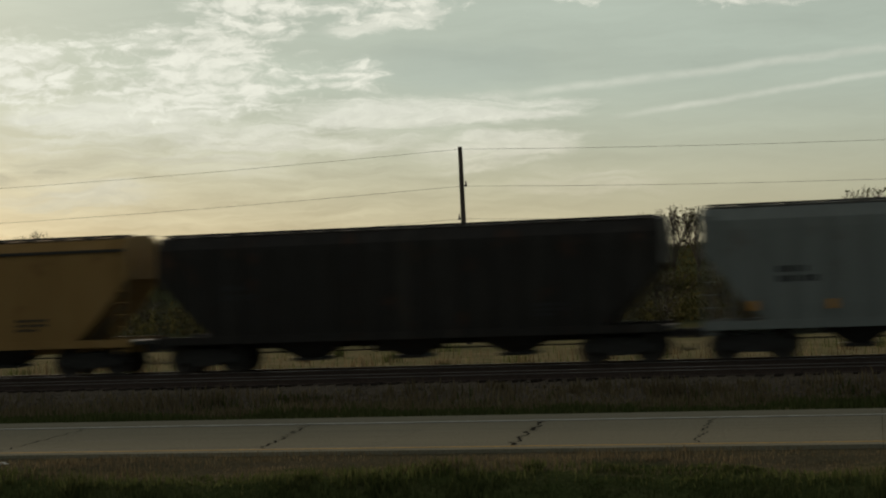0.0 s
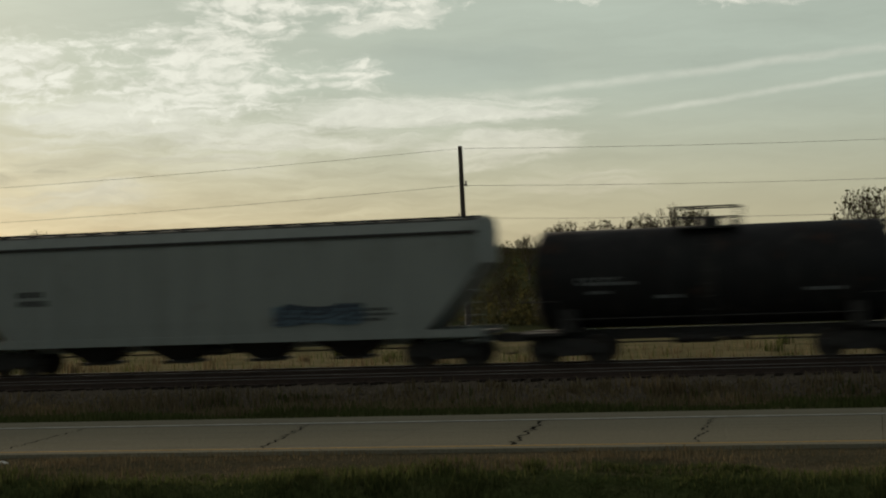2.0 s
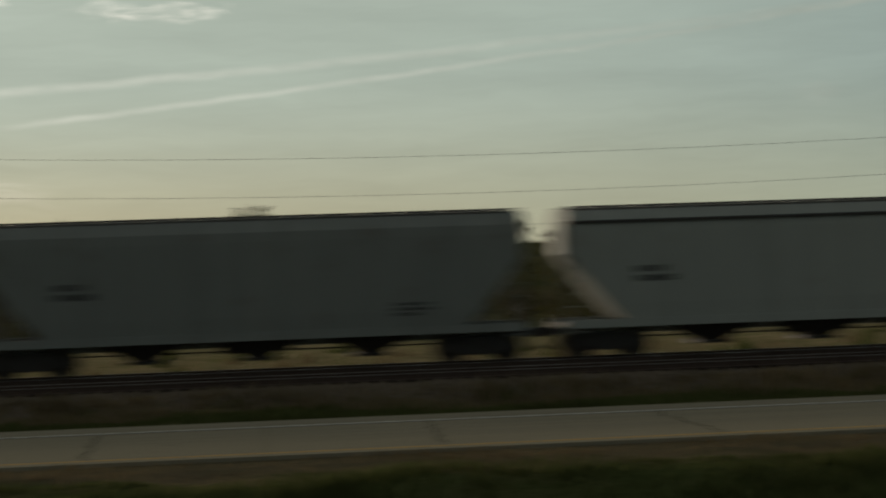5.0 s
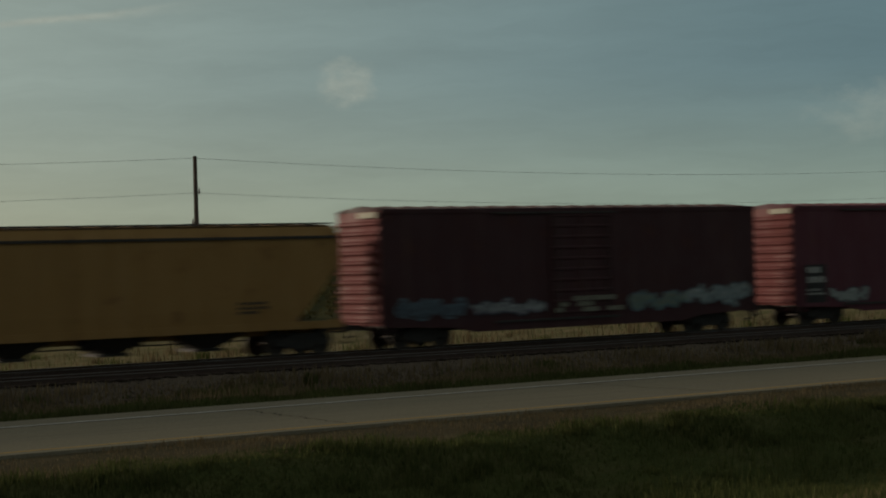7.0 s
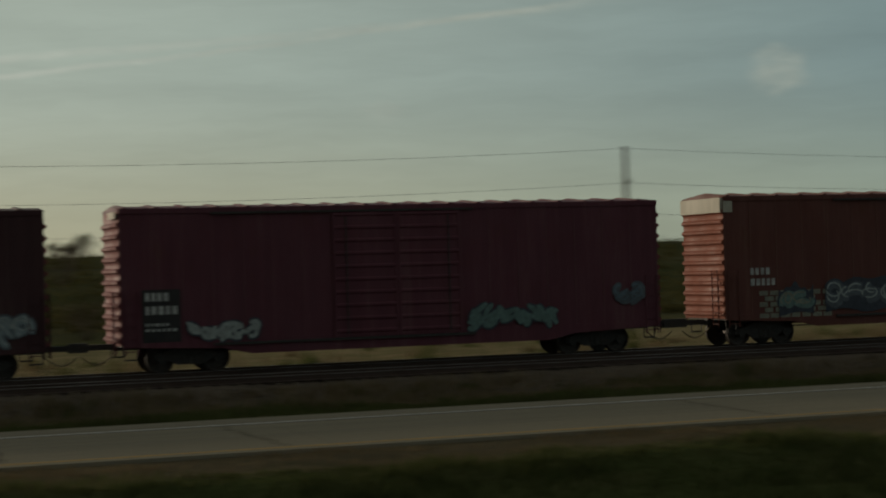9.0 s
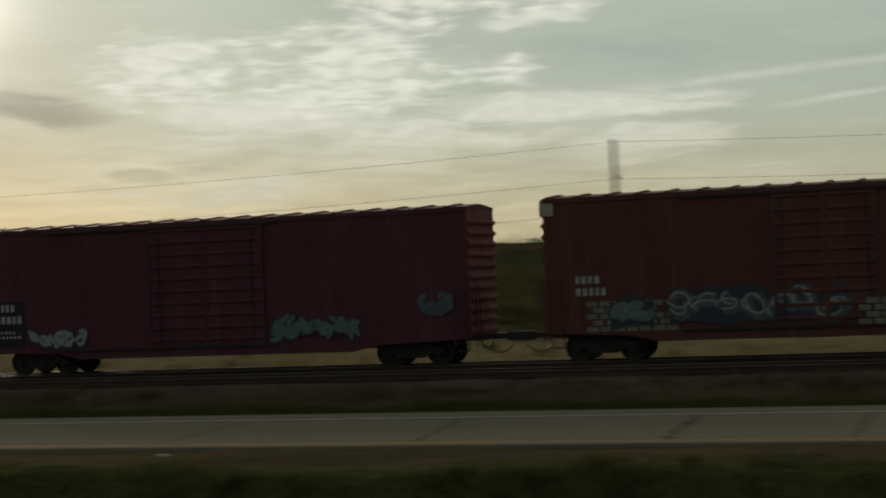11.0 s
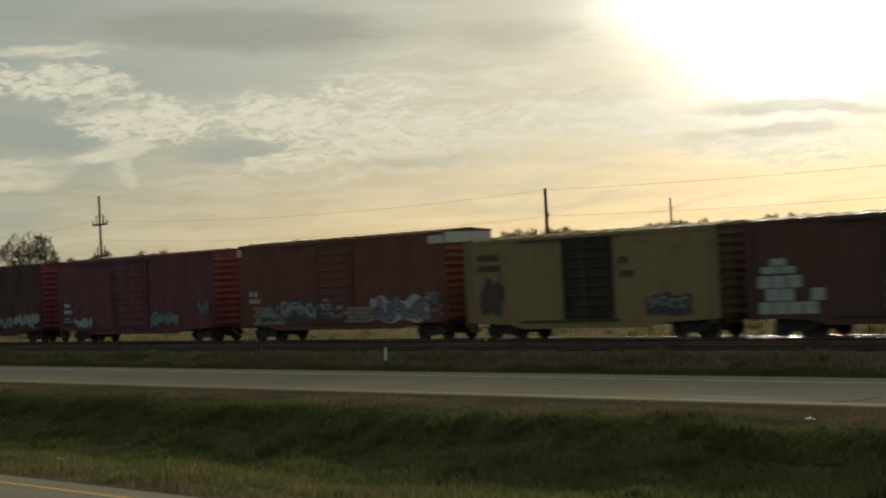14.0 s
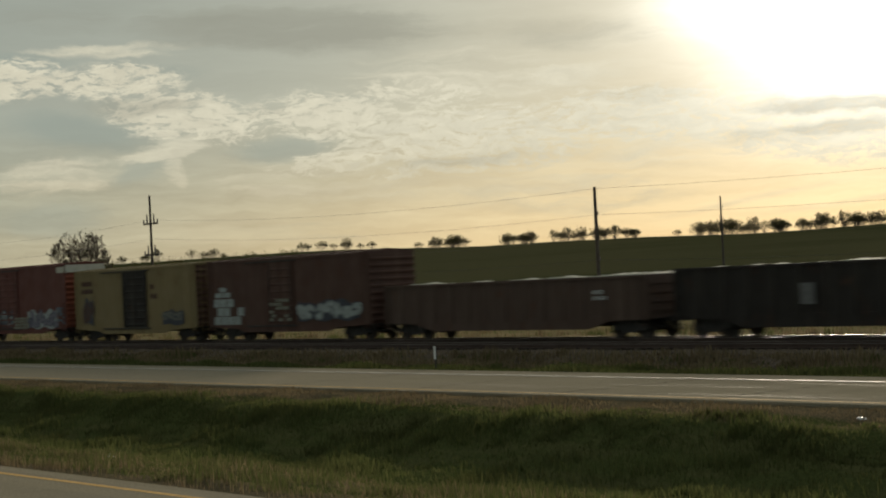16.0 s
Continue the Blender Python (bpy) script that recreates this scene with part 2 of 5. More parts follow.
make_sky()
sun = new("sun", bpy.data.lights.new("sun", "SUN"))
sun.data.energy, sun.data.angle, sun.data.color = 2.0, radians(7.0), (1.0, 0.84, 0.64)
sun.matrix_world = look(SUN_DIR * 300, (0, 0, 0))

# ---- materials ----


def material(name, base, rough=0.8, metal=0.0, vary=0.25, grain=8.0, stain=0.6, stain_col=None, bump=0.15, stretch=(1, 1, 1), spec=0.5, per_piece=0.0):
    """Painted or raw surface with grain and larger stains, in the thing's own metres."""
    m = bpy.data.materials.new(name)
    m.use_nodes = True
    g = Nodes(m.node_tree)
    p = g.mapped(g.node("ShaderNodeTexCoord").outputs["Object"], stretch)
    fine = g.noise(p, grain, 5.0, 0.6)
    large = g.noise(p, stain, 5.0, 0.65)
    dark = tuple(c * (1 - vary) for c in base)
    pale = tuple(min(1.0, c * (1 + vary)) for c in base)
    col = g.mix(g.ramp(fine, 0.3, 0.7), dark, pale)
    col = g.mix(g.math("MULTIPLY", g.ramp(large, 0.52, 0.72), 0.7), col, stain_col or tuple(c * 0.6 for c in base))
    if per_piece:
        r = g.node("ShaderNodeObjectInfo").outputs["Random"]
        hsv = g.node("ShaderNodeHueSaturation")
        g.put(hsv.inputs["Value"], g.ramp(r, 0, 1, 1 - per_piece, 1 + per_piece, False))
        g.put(hsv.inputs["Color"], col)
        col = hsv.outputs[0]
    b = g.node("ShaderNodeBsdfPrincipled")
    g.put(b.inputs["Base Color"], col)
    g.put(b.inputs["Roughness"], g.ramp(large, 0.3, 0.7, max(0.05, rough - 0.08), min(1.0, rough + 0.08)))
    b.inputs["Metallic"].default_value = metal
    b.inputs["Specular IOR Level"].default_value = spec
    if bump:
        bn = g.node("ShaderNodeBump")
        bn.inputs["Strength"].default_value, bn.inputs["Distance"].default_value = bump, 0.03
        g.put(bn.inputs["Height"], fine)
        g.put(b.inputs["Normal"], bn.outputs[0])
    out = g.node("ShaderNodeOutputMaterial")
    g.put(out.inputs[0], b.outputs[0])
    return m


def car_paint(name, base, rust=(0.10, 0.045, 0.025), wear=0.5, rough=0.55):
    """Weathered car paint: streaks that run down, rust, road dust."""
    m = bpy.data.materials.new(name)
    m.use_nodes = True
    g = Nodes(m.node_tree)
    p = g.node("ShaderNodeTexCoord").outputs["Object"]
    streaks = g.noise(g.mapped(p, (2.2, 2.2, 0.18)), 1.0, 6.0, 0.7)
    blot = g.noise(p, 0.9, 6.0, 0.65)
    fine = g.noise(p, 30.0, 3.0)
    sepz = g.node("ShaderNodeSeparateXYZ")
    g.put(sepz.inputs[0], p)
    col = g.mix(g.ramp(streaks, 0.35, 0.7), tuple(c * 0.88 for c in base), tuple(min(1, c * 1.08) for c in base))
    col = g.mix(g.math("MULTIPLY", g.ramp(blot, 0.56, 0.72), wear), col, rust)
    col = g.mix(g.math("MULTIPLY", g.ramp(fine, 0.45, 0.7), 0.18), col, tuple(c * 0.55 for c in base))
    dust = g.math("MULTIPLY", g.ramp(streaks, 0.5, 0.75), 0.16)
    col = g.mix(dust, col, (0.17, 0.145, 0.11))
    b = g.node("ShaderNodeBsdfPrincipled")
    g.put(b.inputs["Base Color"], col)
    g.put(b.inputs["Roughness"], g.ramp(blot, 0.3, 0.7, rough, rough + 0.25))
    b.inputs["Specular IOR Level"].default_value = 0.2
    bn = g.node("ShaderNodeBump")
    bn.inputs["Strength"].default_value, bn.inputs["Distance"].default_value = 0.12, 0.02
    g.put(bn.inputs["Height"], blot)
    g.put(b.inputs["Normal"], bn.outputs[0])
    out = g.node("ShaderNodeOutputMaterial")
    g.put(out.inputs[0], b.outputs[0])
    return m


def ground_material():
    """Spring turf with dry straw, bare soil by the pavements, and ploughed and green fields beyond."""
    m = bpy.data.materials.new("turf")
    m.use_nodes = True
    g = Nodes(m.node_tree)
    p = g.node("ShaderNodeTexCoord").outputs["Object"]
    sp = g.node("ShaderNodeSeparateXYZ")
    g.put(sp.inputs[0], p)
    fine = g.noise(p, 14.0, 4.0, 0.7)
    mid = g.noise(g.mapped(p, (0.35, 0.9, 1)), 1.0, 5.0, 0.65)
    wide = g.noise(g.mapped(p, (0.004, 0.012, 0.01)), 1.0, 4.0)
    green = g.mix(g.ramp(fine, 0.3, 0.7), (0.034, 0.043, 0.015), (0.075, 0.088, 0.031))
    straw = g.mix(g.ramp(fine, 0.3, 0.7), (0.11, 0.085, 0.045), (0.22, 0.175, 0.10))
    ditch = g.math("MULTIPLY", g.ramp(sp.outputs[1], 20.5, 22.0), g.ramp(sp.outputs[1], 32.0, 31.0))
    col = g.mix(g.math("MULTIPLY", g.ramp(mid, 0.44, 0.62), g.math("SUBTRACT", 1.0, g.math("MULTIPLY", ditch, 0.85))), green, straw)
    soil = g.mix(g.ramp(fine, 0.3, 0.7), (0.068, 0.056, 0.036), (0.13, 0.108, 0.070))
    edge = g.math("MAXIMUM", g.bump1(sp.outputs[1], 33.4, 2.2), g.bump1(sp.outputs[1], 16.6, 1.6))
    col = g.mix(g.math("MULTIPLY", g.ramp(g.math("ADD", edge, g.math("SUBTRACT", mid, 0.5)), 0.15, 0.7), 0.85), col, soil)
    field = g.mix(g.ramp(mid, 0.35, 0.65), (0.20, 0.165, 0.095), (0.13, 0.12, 0.06))
    col = g.mix(g.math("MULTIPLY", g.ramp(sp.outputs[1], 62.0, 64.0), g.ramp(g.math("ADD", sp.outputs[1], g.math("MULTIPLY", wide, 30.0)), 118.0, 108.0)), col, field)
    hill = g.mix(g.ramp(wide, 0.42, 0.58), (0.040, 0.046, 0.021), (0.062, 0.062, 0.032))
    hill = g.mix(g.math("MULTIPLY", g.ramp(mid, 0.5, 0.7), 0.3), hill, (0.085, 0.072, 0.04))
    col = g.mix(g.ramp(g.math("ADD", sp.outputs[1], g.math("MULTIPLY", wide, 30.0)), 112.0, 124.0), col, hill)
    b = g.node("ShaderNodeBsdfPrincipled")
    g.put(b.inputs["Base Color"], col)
    b.inputs["Roughness"].default_value = 0.95
    b.inputs["Specular IOR Level"].default_value = 0.0
    bn = g.node("ShaderNodeBump")
    bn.inputs["Strength"].default_value, bn.inputs["Distance"].default_value = 0.6, 0.08
    g.put(bn.inputs["Height"], fine)
    g.put(b.inputs["Normal"], bn.outputs[0])
    out = g.node("ShaderNodeOutputMaterial")
    g.put(out.inputs[0], b.outputs[0])
    return m


def blade_material(name, a, b, through):
    """Grass and leaves: uneven colour, light passes through."""
    m = bpy.data.materials.new(name)
    m.use_nodes = True
    g = Nodes(m.node_tree)
    p = g.node("ShaderNodeTexCoord").outputs["Object"]
    r = g.node("ShaderNodeNewGeometry").outputs["Random Per Island"]
    col = g.mix(r, a, b)
    col = g.mix(g.ramp(g.noise(p, 0.35, 4.0), 0.45, 0.65, 0.0, 0.6), col, tuple(c * .55 for c in b))
    d, t, mx = g.node("ShaderNodeBsdfDiffuse"), g.node("ShaderNodeBsdfTranslucent"), g.node("ShaderNodeMixShader")
    g.put(d.inputs[0], col)
    g.put(t.inputs[0], col)
    mx.inputs[0].default_value = through
    g.put(mx.inputs[1], d.outputs[0])
    g.put(mx.inputs[2], t.outputs[0])
    out = g.node("ShaderNodeOutputMaterial")
    g.put(out.inputs[0], mx.outputs[0])
    return m


def road_material():
    """Old concrete: wheel tracks polished along the lane, blotches, tar dribbles and a coarse broomed grain."""
    m = bpy.data.materials.new("worn_concrete")
    m.use_nodes = True
    g = Nodes(m.node_tree)
    p = g.node("ShaderNodeTexCoord").outputs["Object"]
    fine = g.noise(p, 16.0, 6.0, 0.75)
    along = g.noise(g.mapped(p, (0.05, 2.6, 1)), 1.0, 6.0, 0.65)
    blot = g.noise(g.mapped(p, (0.25, 0.8, 1)), 1.0, 6.0, 0.7)
    tar = g.noise(g.mapped(p, (1.2, 3.5, 1), loc=(3, 1, 0)), 1.0, 5.0, 0.7)
    col = g.mix(g.ramp(fine, 0.3, 0.7), (0.175, 0.157, 0.112), (0.285, 0.256, 0.185))
    col = g.mix(g.math("MULTIPLY", g.ramp(along, 0.45, 0.68), 0.5), col, (0.145, 0.132, 0.102))
    col = g.mix(g.math("MULTIPLY", g.ramp(blot, 0.52, 0.74), 0.45), col, (0.27, 0.242, 0.175))
    col = g.mix(g.math("MULTIPLY", g.ramp(tar, 0.62, 0.72), 0.55), col, (0.09, 0.083, 0.07))
    b = g.node("ShaderNodeBsdfPrincipled")
    g.put(b.inputs["Base Color"], col)
    polish = g.math("MULTIPLY", g.ramp(along, 0.52, 0.70), g.ramp(fine, 0.40, 0.60))
    g.put(b.inputs["Roughness"], g.ramp(polish, 0.0, 1.0, 0.97, 0.50, False))
    g.put(b.inputs["Specular IOR Level"], g.ramp(polish, 0.2, 1.0, 0.0, 0.14, False))
    bn = g.node("ShaderNodeBump")
    bn.inputs["Strength"].default_value, bn.inputs["Distance"].default_value = 0.35, 0.02
    g.put(bn.inputs["Height"], fine)
    g.put(b.inputs["Normal"], bn.outputs[0])
    out = g.node("ShaderNodeOutputMaterial")
    g.put(out.inputs[0], b.outputs[0])
    return m


TURF = ground_material()
CONCRETE = road_material()
CRACK = material("crack_filler", (0.030, 0.027, 0.022), 0.95, bump=0, spec=0.0)
WHITE_LINE = material("white_road_paint", (0.55, 0.54, 0.50), 0.6, stain=3.0, stain_col=(0.3, 0.29, 0.26), spec=0.08)
YELLOW_LINE = material("yellow_road_paint", (0.42, 0.26, 0.07), 0.85, stain=3.0, stain_col=(0.3, 0.2, 0.09), spec=0.05)
BALLAST = material("ballast_stone", (0.105, 0.086, 0.064), 0.9, vary=0.5, grain=16, stain=0.8, bump=0.8, spec=0.0)
STONE = material("loose_stone", (0.115, 0.096, 0.075), 0.85, vary=0.3, grain=9, per_piece=0.3, spec=0.05)
RAIL_STEEL = material("rail_steel", (0.16, 0.145, 0.13), 0.48, metal=1.0, vary=0.1, grain=30, bump=0.02)
RAIL_RUST = material("rail_rust", (0.055, 0.034, 0.025), 0.85, vary=0.3, grain=20)
TIE_WOOD = material("tarred_wood", (0.040, 0.032, 0.026), 0.9, vary=0.35, grain=6, per_piece=0.25, spec=0.0)
POLE_WOOD = material("pole_wood", (0.075, 0.058, 0.045), 0.9, vary=0.3, grain=10, stretch=(1, 1, 0.1))
WIRE = material("wire_metal", (0.06, 0.06, 0.06), 0.5, metal=0.6, bump=0)
EMBLEM = material("worn_emblem_paint", (0.12, 0.12, 0.115), 0.7, stain=2.5)
CERAMIC = material("insulator", (0.10, 0.07, 0.06), 0.3, bump=0)
BARK = material("bark", (0.11, 0.082, 0.055), 0.95, vary=0.35, grain=6)
BUD = blade_material("spring_leaf", (0.05, 0.05, 0.018), (0.09, 0.08, 0.032), 0.35)
STEEL_DARK = material("grimy_steel", (0.030, 0.026, 0.023), 0.75, vary=0.3, grain=12, stain=2.0, stain_col=(0.05, 0.035, 0.025))
WHEEL_STEEL = material("wheel_steel", (0.050, 0.040, 0.034), 0.6, metal=0.4, vary=0.3, grain=14)
HOSE = material("hose_rubber", (0.16, 0.13, 0.07), 0.7, bump=0)
STENCIL = material("stencil_paint", (0.36, 0.36, 0.34), 0.7, stain=3.0)
STENCIL_DARK = material("dark_panel_paint", (0.015, 0.013, 0.013), 0.7)
ORANGE_TAPE = material("reflective_patch", (0.42, 0.20, 0.04), 0.5)
POST_WHITE = material("white_post", (0.60, 0.60, 0.57), 0.5)
GRASS_GREEN = blade_material("grass_blade", (0.060, 0.078, 0.024), (0.118, 0.124, 0.048), 0.45)
GRASS_DRY = blade_material("dry_grass", (0.13, 0.10, 0.055), (0.23, 0.18, 0.105), 0.35)
LITTER = material("plastic_litter", (0.65, 0.64, 0.60), 0.5)

PAINT = dict(
    yellow=car_paint("yellow_hopper_paint", (0.29, 0.17, 0.058)), black=car_paint("black_tank_paint", (0.018, 0.017, 0.017), wear=0.3, rough=0.62),
    dark=car_paint("dark_hopper_paint", (0.026, 0.022, 0.019)), grey=car_paint("grey_hopper_paint", (0.20, 0.21, 0.195), wear=0.35),
    pale=car_paint("pale_grey_paint", (0.29, 0.30, 0.275), wear=0.15), blue=car_paint("blue_grey_paint", (0.175, 0.21, 0.22), wear=0.2),
    maroon=car_paint("maroon_paint", (0.056, 0.024, 0.027), wear=0.35), red=car_paint("red_boxcar_paint", (0.108, 0.035, 0.048), wear=0.2),
    brick=car_paint("brick_red_paint", (0.122, 0.046, 0.037), wear=0.3), ochre=car_paint("ochre_boxcar_paint", (0.215, 0.165, 0.08), wear=0.4),
    brown=car_paint("brown_boxcar_paint", (0.085, 0.045, 0.034), wear=0.5), rusty=car_paint("rusty_gondola_paint", (0.085, 0.055, 0.042), wear=0.7),
    # boxcar ends: the red side paints brightened, sunlight put into the colour
    lit_end_red=car_paint("sunlit_red_end_paint", (0.165, 0.045, 0.046), wear=0.2), lit_end_brick=car_paint("sunlit_brick_end_paint", (0.21, 0.064, 0.036), wear=0.2),
    silver=car_paint("silver_corner_paint", (0.46, 0.44, 0.36), wear=0.25))
SPRAY = dict(mist=material("pale_blue_spray", (0.17, 0.215, 0.23), 0.6, stain=2.0), slate=material("slate_spray", (0.075, 0.090, 0.105), 0.6, stain=2.0), teal=material("teal_spray", (0.10, 0.165, 0.15), 0.6, stain=2.0), pale=material("pale_spray", (0.27, 0.30, 0.285), 0.6, stain=2.0),
             dark=material("dark_spray", (0.030, 0.035, 0.050), 0.6, stain=2.0), blue=material("blue_spray", (0.09, 0.135, 0.17), 0.6, stain=2.0),
             violet=material("violet_spray", (0.15, 0.14, 0.18), 0.6, stain=2.0), sand=material("sand_spray", (0.18, 0.18, 0.135), 0.6, stain=2.0))

# ---- mesh helpers ----


def finish(name, bm, mat, smooth=False):
    me = bpy.data.meshes.new(name)
    bmesh.ops.recalc_face_normals(bm, faces=bm.faces)
    bm.to_mesh(me)
    bm.free()
    me.materials.append(mat)
    if smooth:
        for f in me.polygons:
            f.use_smooth = True
    return me


def part(name, bm, mat, parent=None, label="", smooth=False):
    """Links a bmesh, or a finished mesh, as one object under a thing or part."""
    ob = new(name, bm if isinstance(bm, bpy.types.Mesh) else finish(name, bm, mat, smooth))
    ob.parent = parent
    return tagged(ob, label) if label else ob


def at(ob, x=0.0, y=0.0, z=0.0, rz=0.0):
    ob.matrix_basis = pose(x, y, z, 0, 0, rz)
    return ob


def box(bm, x0, x1, y0, y1, z0, z1):
    v = [bm.verts.new(c) for c in ((x0, y0, z0), (x1, y0, z0), (x1, y1, z0), (x0, y1, z0), (x0, y0, z1), (x1, y0, z1), (x1, y1, z1), (x0, y1, z1))]
    for f in ((0, 3, 2, 1), (4, 5, 6, 7), (0, 1, 5, 4), (1, 2, 6, 5), (2, 3, 7, 6), (3, 0, 4, 7)):
        bm.faces.new([v[i] for i in f])


def loft(bm, rings, caps=True):
    """Skins closed rings of equal count."""
    vs = [[bm.verts.new(c) for c in r] for r in rings]
    n = len(rings[0])
    for a, b in zip(vs, vs[1:]):
        for i in range(n):
            bm.faces.new((a[i], a[(i + 1) % n], b[(i + 1) % n], b[i]))
    if caps:
        bm.faces.new(vs[0][::-1])
        bm.faces.new(vs[-1])


def tube(bm, a, b, r0, r1=None, n=6):
    """A straight tapered tube from a to b."""
    a, b = Vector(a), Vector(b)
    r1 = r0 if r1 is None else r1
    w = (b - a).normalized()
    u = w.orthogonal().normalized()
    v = w.cross(u)
    ring = lambda c, r: [c + (u * math.cos(k * math.tau / n) + v * math.sin(k * math.tau / n)) * r for k in range(n)]
    loft(bm, [ring(a, r0), ring(b, r1)])


def disc_y(bm, x, z, r, y0, y1, n=24):
    ring = lambda y, q: [(x + q * math.cos(k * math.tau / n), y, z + q * math.sin(k * math.tau / n)) for k in range(n)]
    loft(bm, [ring(y0, r), ring(y1, r)])


def extrude_y(bm, pts, y0, y1):
    loft(bm, [[(x, y0, z) for x, z in pts], [(x, y1, z) for x, z in pts]])


def extrude_x(bm, pts, x0, x1):
    loft(bm, [[(x0, y, z) for y, z in pts], [(x1, y, z) for y, z in pts]])


# ---- the ground ----
PROFILE = [(-400, 2.0), (-60, 2.0), (-4, 1.85), (2, 1.75), (6.5, 0.05), (7.5, -0.10), (16.2, -0.10), (17.5, -0.15), (19.8, -0.32), (21.6, -0.75), (24.0, -1.25),
           (27.6, -1.30), (29.8, -0.80), (31.0, -0.26), (32.4, -0.14), (33.8, -0.08), (42.2, -0.08), (43.2, -0.12), (45.2, -0.24), (47.5, -0.36), (61.5, -0.42), (64, -0.40),
           (95, -0.35), (130, 0.0)]
CREST_X = [-1400, -665, -440, -345, -268, -88, -7, 114, 350, 1400]
CREST_Z = [17.0, 16.2, 13.3, 12.1, 10.5, 8.7, 6.6, 7.5, 8.7, 9.0]


def ground_height(x, y):
    ys, zs = zip(*PROFILE)
    z = np.interp(y, ys, zs)
    crest = np.interp(x, CREST_X, CREST_Z) + 0.5 * np.sin(x * 0.021) + 0.3 * np.sin(x * 0.05 + 1)
    u = np.clip((y - 118) / (350 - 118), 0, 1)
    hill = u * u * (3 - 2 * u)
    v = np.clip((y - 350) / 500, 0, 1)
    z = z + hill * (crest - z) - v * v * (3 - 2 * v) * (crest + 4)
    rough = 0.05 * np.sin(x * 1.9 + y * 0.7) * np.sin(y * 1.3 - x * 0.4) + 0.05 * np.sin(x * 0.53 + 2.0 * np.sin(y * 0.31))
    free = ((y > 17) & (y < 33)) | ((y > 43.5) & (y < 47.5)) | (y > 62)
    return z + np.where(free, rough, 0.0)


def grid_mesh(name, xs, ys, mat):
    X, Y = np.meshgrid(xs, ys)
    co = np.stack([X, Y, ground_height(X, Y)], -1).reshape(-1, 3)
    nx, ny = len(xs), len(ys)
    i = (np.arange(ny - 1)[:, None] * nx + np.arange(nx - 1)[None, :]).reshape(-1)
    me = bpy.data.meshes.new(name)
    me.from_pydata(co.tolist(), [], np.stack([i, i + 1, i + nx + 1, i + nx], -1).tolist())
    me.materials.append(mat)
    for f in me.polygons:
        f.use_smooth = True
    return me


xs = np.concatenate([np.linspace(-2600, -420, 30), np.linspace(-400, -125, 60), np.linspace(-120, 90, 421), np.linspace(95, 400, 60), np.linspace(450, 2600, 25)])
ys = np.concatenate([np.linspace(-400, -10, 8), np.linspace(-4, 16, 12), np.linspace(16.5, 48, 127), np.linspace(50, 62, 7), np.linspace(63, 130, 60), np.linspace(135, 360, 50), np.linspace(380, 2600, 30)])
tagged(new("ground", grid_mesh("ground", xs, ys, TURF)), "rolling spring grassland with a mown ditch and straw-coloured field", "ground", kind="structure")


def make_road(name, y0, y1, label, mat):
    """A carriageway slab with its edge lines as parts."""
    bm = bmesh.new()
    n = 120
    for k in range(n):
        a, b = -600 + k * 10, -590 + k * 10
        box(bm, a + 0.006, b - 0.006, y0, y1, -0.25, 0.0)
    road = part(name, bm, mat)
    return tagged(road, label, "road", kind="structure")


far_road = make_road("road", 34.0, 42.0, "pale worn concrete two-lane highway with dark cracks", CONCRETE)
near_road = make_road("road", 8.0, 16.0, "grey highway lane with a yellow edge line", CONCRETE)


def line_paint(parent, y, w, mat, name):
    bm = bmesh.new()
    random.seed(int(y * 10))
    for k in range(150):
        a = -450 + k * 6
        box(bm, a, a + 6, y + random.uniform(-.006, .006), y + w + random.uniform(-.006, .006), -0.002, 0.004)
    part(name, bm, mat, parent)


line_paint(far_road, 34.45, 0.13, YELLOW_LINE, "edge_line")
line_paint(far_road, 40.3, 0.12, WHITE_LINE, "edge_line")
line_paint(near_road, 15.25, 0.15, YELLOW_LINE, "edge_line")
# a dark seam between lane and shoulder
seam = bmesh.new()
for k in range(150):
    box(seam, -450 + k * 6, -444 + k * 6, 40.18, 40.24, -0.002, 0.003)
part("seam", seam, CRACK, far_road)


def crack(x0, x1, seed, w=0.09):
    """A ragged crack that wanders across the lane."""
    random.seed(seed)
    bm = bmesh.new()
    n = 26
    rows = []
    for k in range(n + 1):
        u = k / n
        x = x0 + (x1 - x0) * u + random.uniform(-.10, .10)
        h = w * random.uniform(.35, 1.0) * (1 if 0 < k < n else .2)
        rows.append((bm.verts.new((x - h, 34.6 + 5.6 * u, 0.004)), bm.verts.new((x + h, 34.6 + 5.6 * u, 0.004))))
    for a, b in zip(rows, rows[1:]):
        bm.faces.new((a[0], a[1], b[1], b[0]))
    part("crack", bm, CRACK, far_road)


for k, (a, b, w) in enumerate([(-7.2, -7.5, .055), (-12.4, -13.2, .035), (-3.5, -3.7, .03), (-26.7, -26.3, .05), (-18.4, -18.8, .03), (-32.2, -32.0, .03), (-38.5, -38.0, .04),
                              (-45.1, -45.4, .03), (-53, -52.6, .04), (-62, -62.3, .03), (3.4, 3.7, .03), (9.1, 8.8, .035), (20.2, 20.5, .03), (31.5, 31.2, .03)]):
    crack(a, b, k + 5, w)

